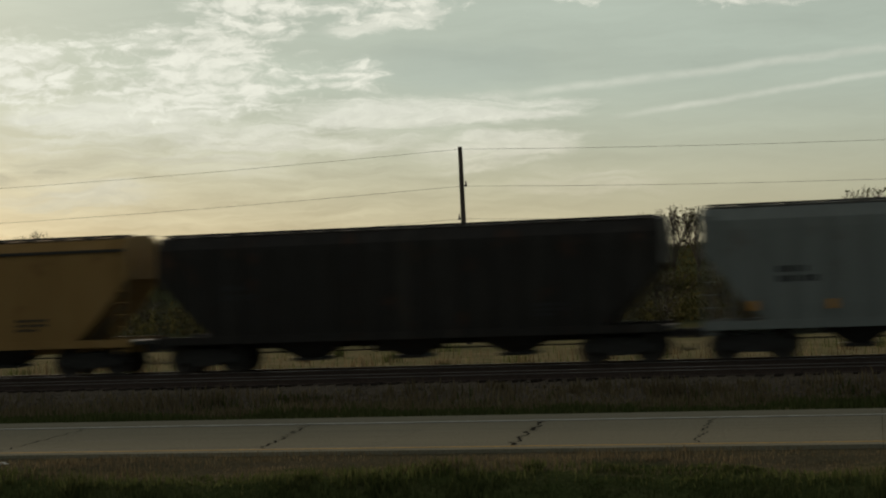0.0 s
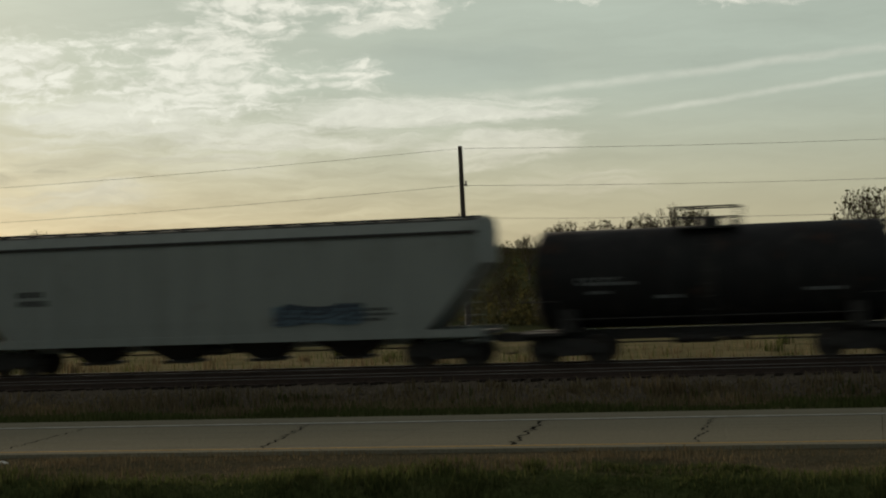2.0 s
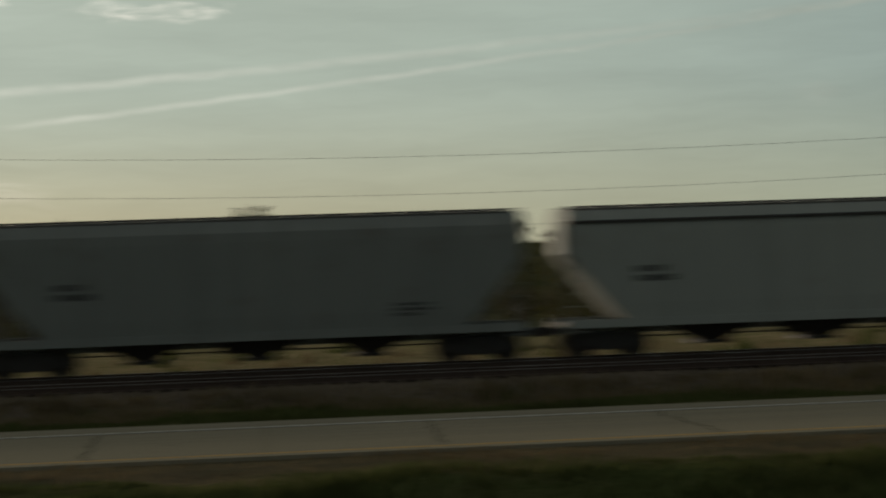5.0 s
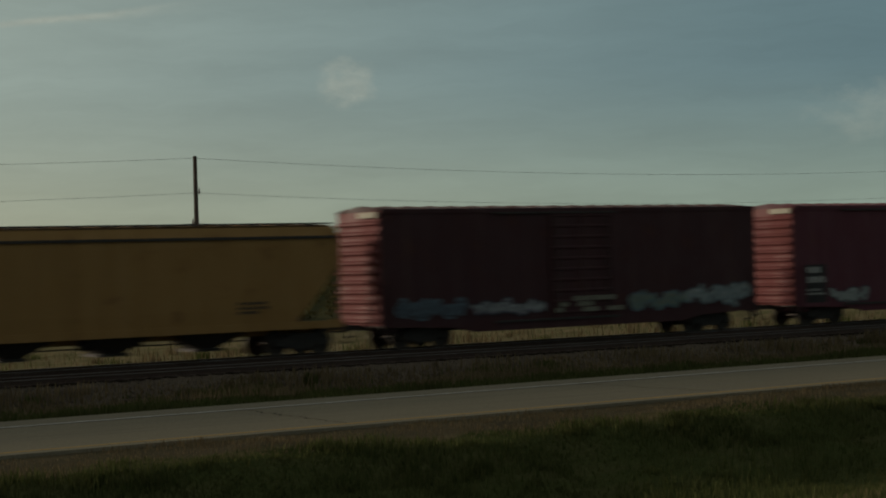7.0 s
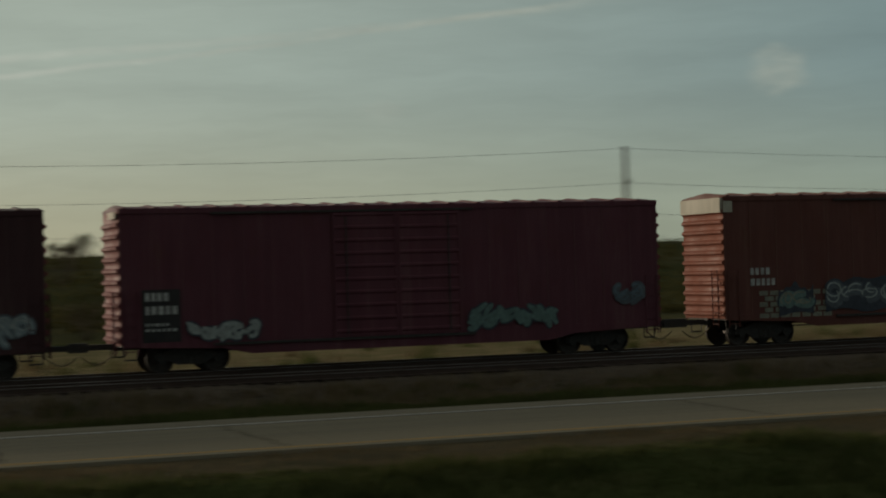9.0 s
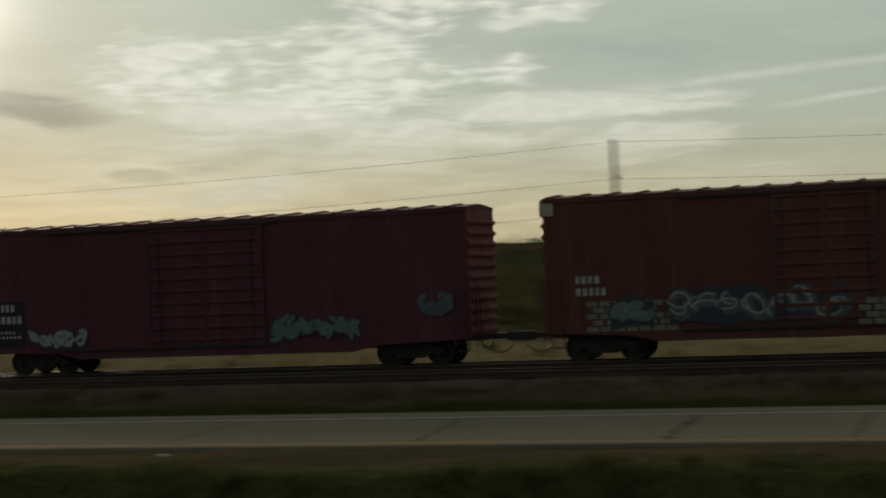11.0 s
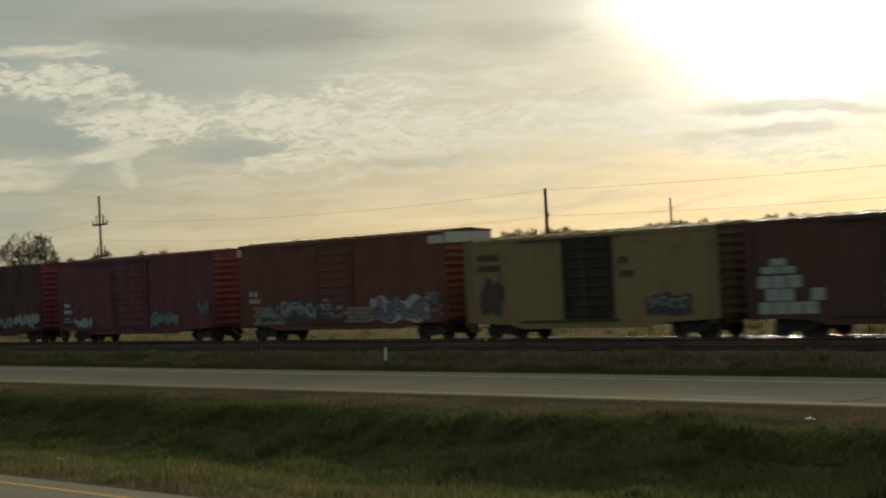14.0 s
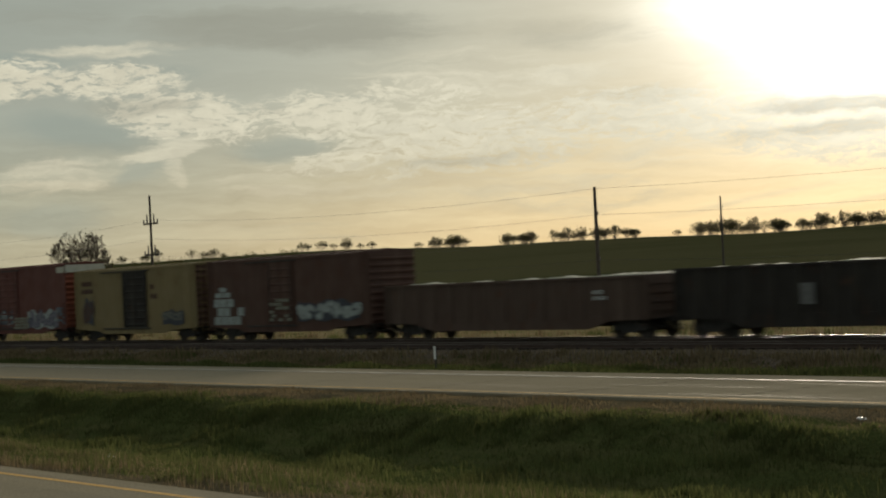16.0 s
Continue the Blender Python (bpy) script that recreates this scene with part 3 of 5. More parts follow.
# ---- the railway bed ----
bed = bmesh.new()
PRO = [(47.3, -0.75), (48.6, -0.35), (50.4, 0.12), (51.0, 0.19), (58.2, 0.19), (59.0, 0.12), (61.6, -0.75)]
rings = []
random.seed(3)
for k in range(701):
    x = -380 + k
    rings.append([(x, y + random.uniform(-.08, .08), z + random.uniform(-.03, .03)) for y, z in PRO])
loft(bed, rings)
ballast = tagged(part("ballast_bed", bed, BALLAST), "brown-grey ballast embankment under the two tracks", "railway bed", kind="structure")


def stones():
    """Loose stones over the bed's near shoulder."""
    rng = np.random.default_rng(4)
    n = 14000
    x = rng.uniform(-120, 75, n)
    y = rng.uniform(47.4, 51.2, n)
    py, pz = zip(*PRO)
    z = np.interp(y, py, pz)
    r = rng.uniform(.025, .07, n)
    base = np.array([(1, 0, 0), (-1, 0, 0), (0, 1, 0), (0, -1, 0), (0, 0, .8), (0, 0, -.8)], float)
    v = base[None] * r[:, None, None] * rng.uniform(.6, 1.3, (n, 6, 1)) + np.stack([x, y, z], -1)[:, None]
    tri = np.array([(0, 2, 4), (2, 1, 4), (1, 3, 4), (3, 0, 4), (2, 0, 5), (1, 2, 5), (3, 1, 5), (0, 3, 5)])
    f = (np.arange(n)[:, None, None] * 6 + tri[None]).reshape(-1, 3)
    me = bpy.data.meshes.new("loose_stones")
    me.from_pydata(v.reshape(-1, 3).tolist(), [], f.tolist())
    me.materials.append(STONE)
    tagged(new("loose_stones", me), "loose grey-brown crushed stone on the shoulder", "stones", kind="stuff")


stones()


def make_track(middle, label):
    """Two rails on ties."""
    root = tagged(new("railway_track"), label, "railway track", kind="structure")
    for side in (-1, 1):
        y = middle + side * 0.7525
        bm = bmesh.new()
        z = RAIL
        pts = [(-.07, z - .185), (.07, z - .185), (.07, z - .17), (.012, z - .15), (.012, z - .05), (.036, z - .035), (.036, z - .012), (-.036, z - .012), (-.036, z - .035), (-.012, z - .05), (-.012, z - .15), (-.07, z - .17)]
        extrude_x(bm, [(y + a, b) for a, b in pts], -380, 320)
        rail = part("rail", bm, RAIL_RUST, root, "rusty steel rail")
        bm = bmesh.new()
        extrude_x(bm, [(y - .034, z - .012), (y + .034, z - .012), (y + .03, z), (y - .03, z)], -380, 320)
        part("rail_head", bm, RAIL_STEEL, rail, "polished running surface")
    return root


track_far = make_track(TRACK, "main railway track with polished rails under the train")
track_near = make_track(NEAR_TRACK, "empty railway track with rusty-sided rails")

# ---- freight cars: built round x = 0, z = 0 at the rail, the camera's side at -y ----


def truck_meshes():
    bm = bmesh.new()
    for s in (-1, 1):
        y0, y1 = (s * 0.98 - .07, s * 0.98 + .07)
        outline = [(-1.12, .38), (-1.12, .58), (-.75, .66), (-.45, .80), (.45, .80), (.75, .66), (1.12, .58), (1.12, .38), (.70, .42), (.42, .26), (-.42, .26), (-.70, .42)]
        extrude_y(bm, outline, y0, y1)
        for x in (-.89, .89):
            disc_y(bm, x, .457, .15, s * 0.98 - .11, s * 0.98 + .11, 10)
        for x in (-.2, 0, .2):
            tube(bm, (x, s * 1.0, .30), (x, s * 1.0, .62), .085, n=8)
    box(bm, -.22, .22, -1.1, 1.1, .55, .82)
    box(bm, -.16, .16, -.25, .25, .80, .98)
    frame_me = finish("truck", bm, STEEL_DARK)
    bm = bmesh.new()
    for s in (-1, 1):
        n = 28
        ring = lambda y, r: [(r * math.cos(k * math.tau / n), y, r * math.sin(k * math.tau / n)) for k in range(n)]
        prof = [(.69, .30), (.69, .485), (.715, .485), (.735, .462), (.82, .455), (.82, .39), (.77, .36), (.76, .16), (.84, .14), (.84, .01)]
        loft(bm, [ring(s * y, r) for y, r in prof])
    tube(bm, (0, -.98, 0), (0, .98, 0), .08, n=10)
    return frame_me, finish("wheelset", bm, WHEEL_STEEL)


TRUCK, WHEELSET = truck_meshes()


def add_running_gear(car, tc, length, reach=1.0):
    """Trucks, couplers, brake gear and hoses common to all cars."""
    for x in (-tc / 2, tc / 2):
        t = at(part("truck", TRUCK, None, car, "grimy cast-steel truck"), x)
        for a in (-.89, .89):
            at(part("wheelset", WHEELSET, None, t), a, 0, .457)
    for s in (-1, 1):
        bm = bmesh.new()
        end = s * (length / 2)
        box(bm, min(end - s * .6, end + s * (reach - .25)), max(end - s * .6, end + s * (reach - .25)), -.10, .10, .78, .96)
        box(bm, min(end + s * (reach - .45), end + s * reach), max(end + s * (reach - .45), end + s * reach), -.16, .13, .72, 1.02)
        part("coupler", bm, STEEL_DARK, car, "rusty knuckle coupler")
        bm = bmesh.new()
        pts = [Vector((end + s * u * 1.1, -.35 + .1 * u, .72 - .38 * math.sin(u * math.pi * .9))) for u in np.linspace(0, 1, 9)]
        loft(bm, [[p + Vector((0, .03 * math.cos(k * math.tau / 5), .03 * math.sin(k * math.tau / 5))) for k in range(5)] for p in pts])
        part("air_hose", bm, HOSE, car, "hanging brake hose")
    bm = bmesh.new()
    tube(bm, (-1.2, -.55, .72), (.2, -.55, .72), .16, n=12)
    tube(bm, (.3, -.5, .74), (1.1, -.5, .74), .11, n=10)
    tube(bm, (-tc / 2, -.2, .62), (tc / 2, -.2, .62), .025, n=5)
    part("brake_gear", bm, STEEL_DARK, car)


def ladder(car, x, y, z0, z1, mat, w=.42, along="x"):
    bm = bmesh.new()
    ax = (lambda u: (x + u, y)) if along == "x" else (lambda u: (x, y + u))
    for u in (-w / 2, w / 2):
        a, b = ax(u)
        tube(bm, (a, b, z0), (a, b, z1), .022, n=5)
    k = z0 + .12
    while k < z1:
        (a, b), (c, d) = ax(-w / 2), ax(w / 2)
        tube(bm, (a, b, k), (c, d, k), .018, n=4)
        k += .40
    part("ladder", bm, mat, car)


def bars(car, x, z, y, rows, mat, h=.16, gap=.10, w=(.12, .2)):
    """Rows of plain bars where stencilled data stands on a side."""
    for r, count in enumerate(rows):
        u = x
        zz = z - r * (h + gap)
        for _ in range(count):
            ww = random.uniform(*w)
            bm = bmesh.new()
            box(bm, u, u + ww, y - .006, y, zz - h, zz)
            part("stencil_bar", bm, mat, car)
            u += ww + .07


def ribbon(bm, pts, rad, y):
    """A flat stroke of even width along points of a side."""
    prev = None
    for k, (px, pz) in enumerate(pts):
        (ax_, az_), (bx_, bz_) = pts[max(k - 1, 0)], pts[min(k + 1, len(pts) - 1)]
        dx, dz = bx_ - ax_, bz_ - az_
        size = math.hypot(dx, dz) + 1e-6
        taper = .55 if k in (0, len(pts) - 1) else 1.0
        nx, nz = -dz / size * rad * taper, dx / size * rad * taper
        pair = (bm.verts.new((px - nx, y, pz - nz)), bm.verts.new((px + nx, y, pz + nz)))
        if prev:
            bm.faces.new((prev[0], pair[0], pair[1], prev[1]))
        prev = pair


def graffiti(car, x0, x1, z0, z1, y, seed, fill, edge, high, style="bubble"):
    """Sprayed tangles that cannot be read: swollen or angular strokes over one another, with outline, fill and highlight."""
    rr = random.Random(seed)
    tall = z1 - z0
    n = max(2, round((x1 - x0) / (tall * (.60 if style == "bubble" else .50))))
    wide = (x1 - x0) / n
    fat = tall * (.12 if style == "bubble" else .085)

    def arc(cx, cz, rx, rz, a0, a1):
        return [(cx + rx * math.cos(a), cz + rz * math.sin(a)) for a in np.linspace(a0, a1, 11)]

    def bar(xa, za, xb, zb):
        return [(xa + (xb - xa) * q, za + (zb - za) * q) for q in np.linspace(0, 1, 4)]

    if style == "bubble":
        # a loose cloud of one tone behind the shapes
        bm = bmesh.new()
        top = [(x0 + (x1 - x0) * q, z1 - tall * (.12 + .10 * math.sin(q * 9 + seed) + .06 * math.sin(q * 23))) for q in np.linspace(0, 1, 24)]
        low = [(u, z0 + tall * (.10 + .06 * math.sin(u * 3 + seed))) for u, _ in top]
        for (a, c), (b, d) in zip(zip(top, low), list(zip(top, low))[1:]):
            bm.faces.new([bm.verts.new((u, y - .002, v)) for u, v in (c, d, b, a)])
        part("sprayed_ground", bm, edge, car, "sprayed ground tone behind the shapes")
    for k in range(n):
        cx = x0 + (k + .5) * wide
        h = tall * rr.uniform(.78, 1.0) / 2
        cz = z0 + h + (tall - 2 * h) * rr.random()
        w, lean = wide * rr.uniform(.52, .68), rr.uniform(-.35, .35)
        a, b = h - fat, w - fat * .5
        strokes_ = []
        for _ in range(3 if style == "bubble" else 5):
            u, v, t0 = rr.uniform(-.35, .35) * b, rr.uniform(-.4, .4) * a, rr.uniform(0, math.tau)
            if style == "bubble" or rr.random() < .45:
                strokes_.append(arc(u, v, b * rr.uniform(.55, .95), a * rr.uniform(.4, .62), t0, t0 + rr.uniform(2.4, 4.4)))
            else:
                c = rr.choice((-1, 1))
                strokes_.append(bar(u - b * .8, v - c * a * rr.uniform(.1, .6), u + b * .8, v + c * a * rr.uniform(.1, .6)))
        lift = .002 * (k % 3)
        place_ = lambda pts: [(cx + u + lean * v, cz + v) for u, v in pts]
        layers = [("sprayed_shape", edge if style != "bubble" else SPRAY["dark"], fat + .05, .004), ("shape_fill", fill, fat - .015, .010)]
        shape = None
        for name, mat, rad, deep in layers:
            bm = bmesh.new()
            for q, pts in enumerate(strokes_):
                ribbon(bm, place_(pts), rad, y - deep - lift - .0007 * q)
            made = part(name, bm, mat, shape or car, "" if shape else "tangled sprayed shape with an outline")
            shape = shape or made
        bm = bmesh.new()
        for q, pts in enumerate(strokes_):
            ribbon(bm, [(u - fat * .38, v + fat * .38) for u, v in place_(pts)], .028 if style == "bubble" else .018, y - .016 - lift - .0007 * q)
        part("shape_shine", bm, high, shape)


def patches(car, x0, x1, z0, z1, y, seed, mat, count=22, unit=.42, row=.21):
    """A sprayed wall of pale bricks in staggered rows, with gaps."""
    rnd = random.Random(seed)
    rows = max(3, round((z1 - z0) / row))
    per = max(1, round((x1 - x0) / unit))
    keep = min(1.0, count / (rows * per))
    h, w = (z1 - z0) / rows, (x1 - x0) / per
    for r in range(rows):
        for k in range(per):
            if rnd.random() < keep:
                u = x0 + (k + .5 * (r % 2)) * w
                bm = bmesh.new()
                box(bm, u + .03, u + w - .02 - rnd.uniform(0, .06), y - .005, y, z0 + r * h + .02, z0 + (r + 1) * h - .02)
                part("sprayed_block", bm, mat, car)


def new_car(name, label, group="freight cars of the train"):
    return tagged(new(name), label, "freight car", group)


def covered_hopper(label, paint, length, tc, top=4.6, ribs=False, bays=3, patches_on=False):
    """A covered hopper with curved or ribbed sides, slope sheets and discharge bays."""
    car = new_car("covered_hopper", label)
    L, y = length / 2, 1.52
    low, cham = 1.22, top - .42
    # cross-section, bulged sides and a rounded roof
    def section(x, shrink=0.0):
        b = 1.0 - shrink
        side = [(-y * .985, low), (-y, low + .5), (-y, cham - .3), (-y * .985, cham), (-y * .86, top - .06), (-y * .45, top + .04)]
        pts = side + [(-a, z) for a, z in side[::-1]]
        return [(x, a * b, z) for a, z in pts]
    body = bmesh.new()
    extrude_x(body, [(a, z) for _, a, z in section(0)], -L + 2.0, L - 2.0)
    part("body", body, paint, car, smooth=False)
    # the end bays: sides that run to the end, cut away below by the slope sheet
    for s in (-1, 1):
        bm = bmesh.new()
        n = 9
        rings = []
        for k in range(n + 1):
            u = k / n
            x = s * (L - 2.0 + u * 1.85)
            zb = low + (cham - 1.0 - low) * u ** 1.15
            rings.append([(x, a, max(z, zb)) for _, a, z in section(0)])
        loft(bm, rings)
        part("end_bay", bm, paint, car)
        bm = bmesh.new()
        for yy in (-1.35, 1.35):
            tube(bm, (s * (L - .2), yy, 1.15), (s * (L - .2), yy, cham - .9), .05, n=6)
            tube(bm, (s * (L - 1.5), yy, 1.15), (s * (L - .3), yy, 2.4), .035, n=5)
        box(bm, min(s * (L - 1.9), s * L), max(s * (L - 1.9), s * L), -1.45, 1.45, 1.02, 1.14)
        part("end_platform", bm, STEEL_DARK, car)
        ladder(car, s * (L - .35), -1.53, .75, top - .1, paint)
    for sy in (-1, 1):
        a, b = sorted((sy * 1.40, sy * 1.56))
        bm = bmesh.new()
        box(bm, -L + .05, L - .05, a, b, .98, 1.24)
        part("side_sill", bm, paint, car)
    bm = bmesh.new()
    box(bm, -L + .1, L - .1, -.3, .3, .75, 1.05)
    part("centre_sill", bm, paint, car)
    if ribs:
        for sy in (-1, 1):
            bm = bmesh.new()
            a, b = sorted((sy * (y - .02), sy * (y + .07)))
            box(bm, 0, .07, a, b, low, cham)
            post = finish("side_post", bm, paint)
            k = -L + .9
            while k < L - .8:
                at(part("side_post", post, None, car), k)
                k += 1.05
    else:
        bm = bmesh.new()
        for sy in (-1, 1):
            a, b = sorted((sy * (y - .02), sy * (y + .05)))
            box(bm, -L + .2, L - .2, a, b, cham - .06, cham + .04)
        part("eave_rail", bm, STEEL_DARK, car, "dark eave rail")
    board = bmesh.new()
    for sy in (-1, 1):
        a, b = sorted((sy * .75, sy * 1.3))
        box(board, -L + .25, L - .25, a, b, top + .05, top + .09)
    k = -L + .5
    while k < L - .4:
        box(board, k, k + .06, -1.3, 1.3, top - .02, top + .06)
        k += 1.1
    part("running_board", board, STEEL_DARK, car, "steel roof walkway")
    bm = bmesh.new()
    box(bm, 0, .95, -.33, .33, top, top + .12)
    hatch = finish("hatch_cover", bm, paint)
    k = -L + 1.2
    while k < L - 1.1:
        at(part("hatch_cover", hatch, None, car), k)
        k += 1.35
    span = tc - 3.4
    for k in range(bays):
        c = -span / 2 + (k + .5) * span / bays
        w = span / bays * .49
        bm = bmesh.new()
        loft(bm, [[(c - w, -1.35, 1.22), (c + w, -1.35, 1.22), (c + w, 1.35, 1.22), (c - w, 1.35, 1.22)],
                  [(c - .33, -.6, .42), (c + .33, -.6, .42), (c + .33, .6, .42), (c - .33, .6, .42)]])
        box(bm, c - .55, c + .55, -.7, .7, .33, .43)
        part("discharge_bay", bm, STEEL_DARK, car)
    random.seed(int(length * 100))
    bars(car, -L + 2.4, 2.9, -y - .004, (4, 5), STENCIL_DARK, .2)
    bars(car, L - 4.2, 2.0, -y - .004, (5, 6, 4), STENCIL_DARK, .1, .06, (.08, .2))
    if patches_on:
        bm = bmesh.new()
        box(bm, 0, .28, -y - .09, -y - .06, 1.55, 1.85)
        tape = finish("reflector", bm, ORANGE_TAPE)
        for k in range(7):
            at(part("reflector", tape, None, car, "orange reflective patch"), -L + 1.5 + k * (length - 3) / 6.5)
    add_running_gear(car, tc, length)
    return car


def tank_car(label, paint, length, tc, top=4.05, logo=""):
    """A tank car: barrel with domed heads, manway platform, sill and walkways."""
    car = new_car("tank_car", label)
    r, L = 1.57, length / 2
    zc = top - r
    n = 36
    ring = lambda x, q: [(x, q * math.sin(k * math.tau / n), zc + q * math.cos(k * math.tau / n)) for k in range(n)]
    bm = bmesh.new()
    prof = [(-L + .30 + .38 * (1 - math.cos(a)), r * math.sin(a)) for a in np.linspace(.06, math.pi / 2, 8)]
    rings = [ring(x, q) for x, q in prof] + [ring(-x, q) for x, q in prof[::-1]]
    loft(bm, rings)
    part("barrel", bm, paint, car, smooth=True)
    for x in (-tc / 2 - .2, 0, tc / 2 + .2) if length > 13 else (-tc / 2, tc / 2):
        bm = bmesh.new()
        loft(bm, [ring(x - .05, r + .012), ring(x + .05, r + .012)])
        part("barrel_band", bm, paint, car)
    bm = bmesh.new()
    box(bm, -L, L, -.3, .3, .72, 1.05)
    part("centre_sill", bm, STEEL_DARK, car)
    for s in (-1, 1):
        bm = bmesh.new()
        box(bm, min(s * (L - 1.3), s * L), max(s * (L - 1.3), s * L), -1.45, 1.45, .92, 1.02)
        part("end_platform", bm, STEEL_DARK, car)
        bm = bmesh.new()
        loft(bm, [[(s * tc / 2 - .3, -1.2, 1.0), (s * tc / 2 + .3, -1.2, 1.0), (s * tc / 2 + .3, 1.2, 1.0), (s * tc / 2 - .3, 1.2, 1.0)],
                  [(s * tc / 2 - .25, -1.3, zc - .6), (s * tc / 2 + .25, -1.3, zc - .6), (s * tc / 2 + .25, 1.3, zc - .6), (s * tc / 2 - .25, 1.3, zc - .6)]])
        part("saddle", bm, STEEL_DARK, car)
    for s in (-1, 1):
        bm = bmesh.new()
        x0, x1 = sorted((s * (L - 1.25), s * (L - .03)))
        for u in (x0, x1):
            for yy in (-1.42, 1.42):
                tube(bm, (u, yy, .95), (u, yy, 2.0), .022, n=5)
        for yy in (-1.42, 1.42):
            tube(bm, (x0, yy, 2.0), (x1, yy, 2.0), .022, n=5)
        part("end_rail", bm, STEEL_DARK, car)
    for yy in (-1.45, 1.45):
        bm = bmesh.new()
        tube(bm, (-L + 1.2, yy, 1.42), (L - 1.2, yy, 1.42), .022, n=5)
        part("hand_rail", bm, STEEL_DARK, car)
    bm = bmesh.new()
    tube(bm, (0, 0, top - .1), (0, 0, top + .28), .34, n=16)
    tube(bm, (.75, 0, top - .1), (.75, 0, top + .18), .14, n=10)
    part("manway", bm, STEEL_DARK, car)
    for sy in (-1, 1):
        bm = bmesh.new()
        a, b = sorted((sy * .5, sy * 1.05))
        box(bm, -.95, .95, a, b, top - .10, top - .05)
        part("platform_deck", bm, STEEL_DARK, car)
    bm = bmesh.new()
    for x in (-.95, .95):
        for yy in (-1.05, 1.05):
            tube(bm, (x, yy, top - .1), (x, yy, top + .58), .025, n=5)
        tube(bm, (x, -1.05, top + .58), (x, 1.05, top + .58), .025, n=5)
    for yy in (-1.05, 1.05):
        tube(bm, (-.95, yy, top + .58), (.95, yy, top + .58), .025, n=5)
        tube(bm, (-.95, yy, top + .25), (.95, yy, top + .25), .018, n=5)
    part("safety_rail", bm, STEEL_DARK, car, "tube rail round the manway platform")
    ladder(car, 0, -1.56, .7, top - .3, STEEL_DARK)
    bm = bmesh.new()
    def arc_shape(cx, cz, rx, rz, a0, a1, w):
        m = 22
        prev = None
        for k in range(m + 1):
            a = a0 + (a1 - a0) * k / m
            ww = w * (.25 + math.sin(math.pi * k / m))
            pair = []
            for q in (1 - ww, 1 + ww):
                zz = cz + rz * q * math.sin(a)
                yy = -math.sqrt(max(.01, (r + .012) ** 2 - (zz - zc) ** 2))
                pair.append(bm.verts.new((cx + rx * q * math.cos(a), yy, zz)))
            if prev:
                bm.faces.new((prev[0], pair[0], pair[1], prev[1]))
            prev = pair
    if logo == "rings":
        arc_shape(L - 3.6, 3.05, 1.15, .42, 2.4, 7.2, .10)
        arc_shape(L - 3.2, 2.85, .8, .28, 3.0, 6.6, .12)
    elif logo == "oval":
        cx, cz = L - 3.2, 2.95
        for k in range(8):
            xs_ = .42 * math.sqrt(1 - ((k - 3.5) / 4) ** 2)
            q = []
            for zz in (cz - .30 + k * .075, cz - .30 + (k + 1) * .075):
                yy = -math.sqrt((r + .012) ** 2 - (zz - zc) ** 2)
                q.append([bm.verts.new((cx - xs_, yy, zz)), bm.verts.new((cx + xs_, yy, zz))])
            bm.faces.new((q[0][0], q[0][1], q[1][1], q[1][0]))
    else:
        for k in range(5):
            u = -L + 2.0 + k * .28
            arc_shape(u, 2.6, .1, .1, 0, 6.28, .3)
    part("emblem", bm, EMBLEM, car, "pale worn emblem")
    random.seed(int(length * 10))
    for u, zz, count in ((-L + 2.2, zc - .15, 5), (-L + 2.2, zc - .42, 3), (L - 3.0, zc - .5, 4), (-1.6, zc - .6, 3)):
        for _ in range(count):
            ww, yy = random.uniform(.12, .3), -math.sqrt((r + .02) ** 2 - (zz - zc) ** 2)
            bm = bmesh.new()
            box(bm, u, u + ww, yy - .004, yy + .01, zz - .05, zz + .05)
            part("stencil_bar", bm, EMBLEM, car)
            u += ww + .07
    add_running_gear(car, tc, length)
    return car


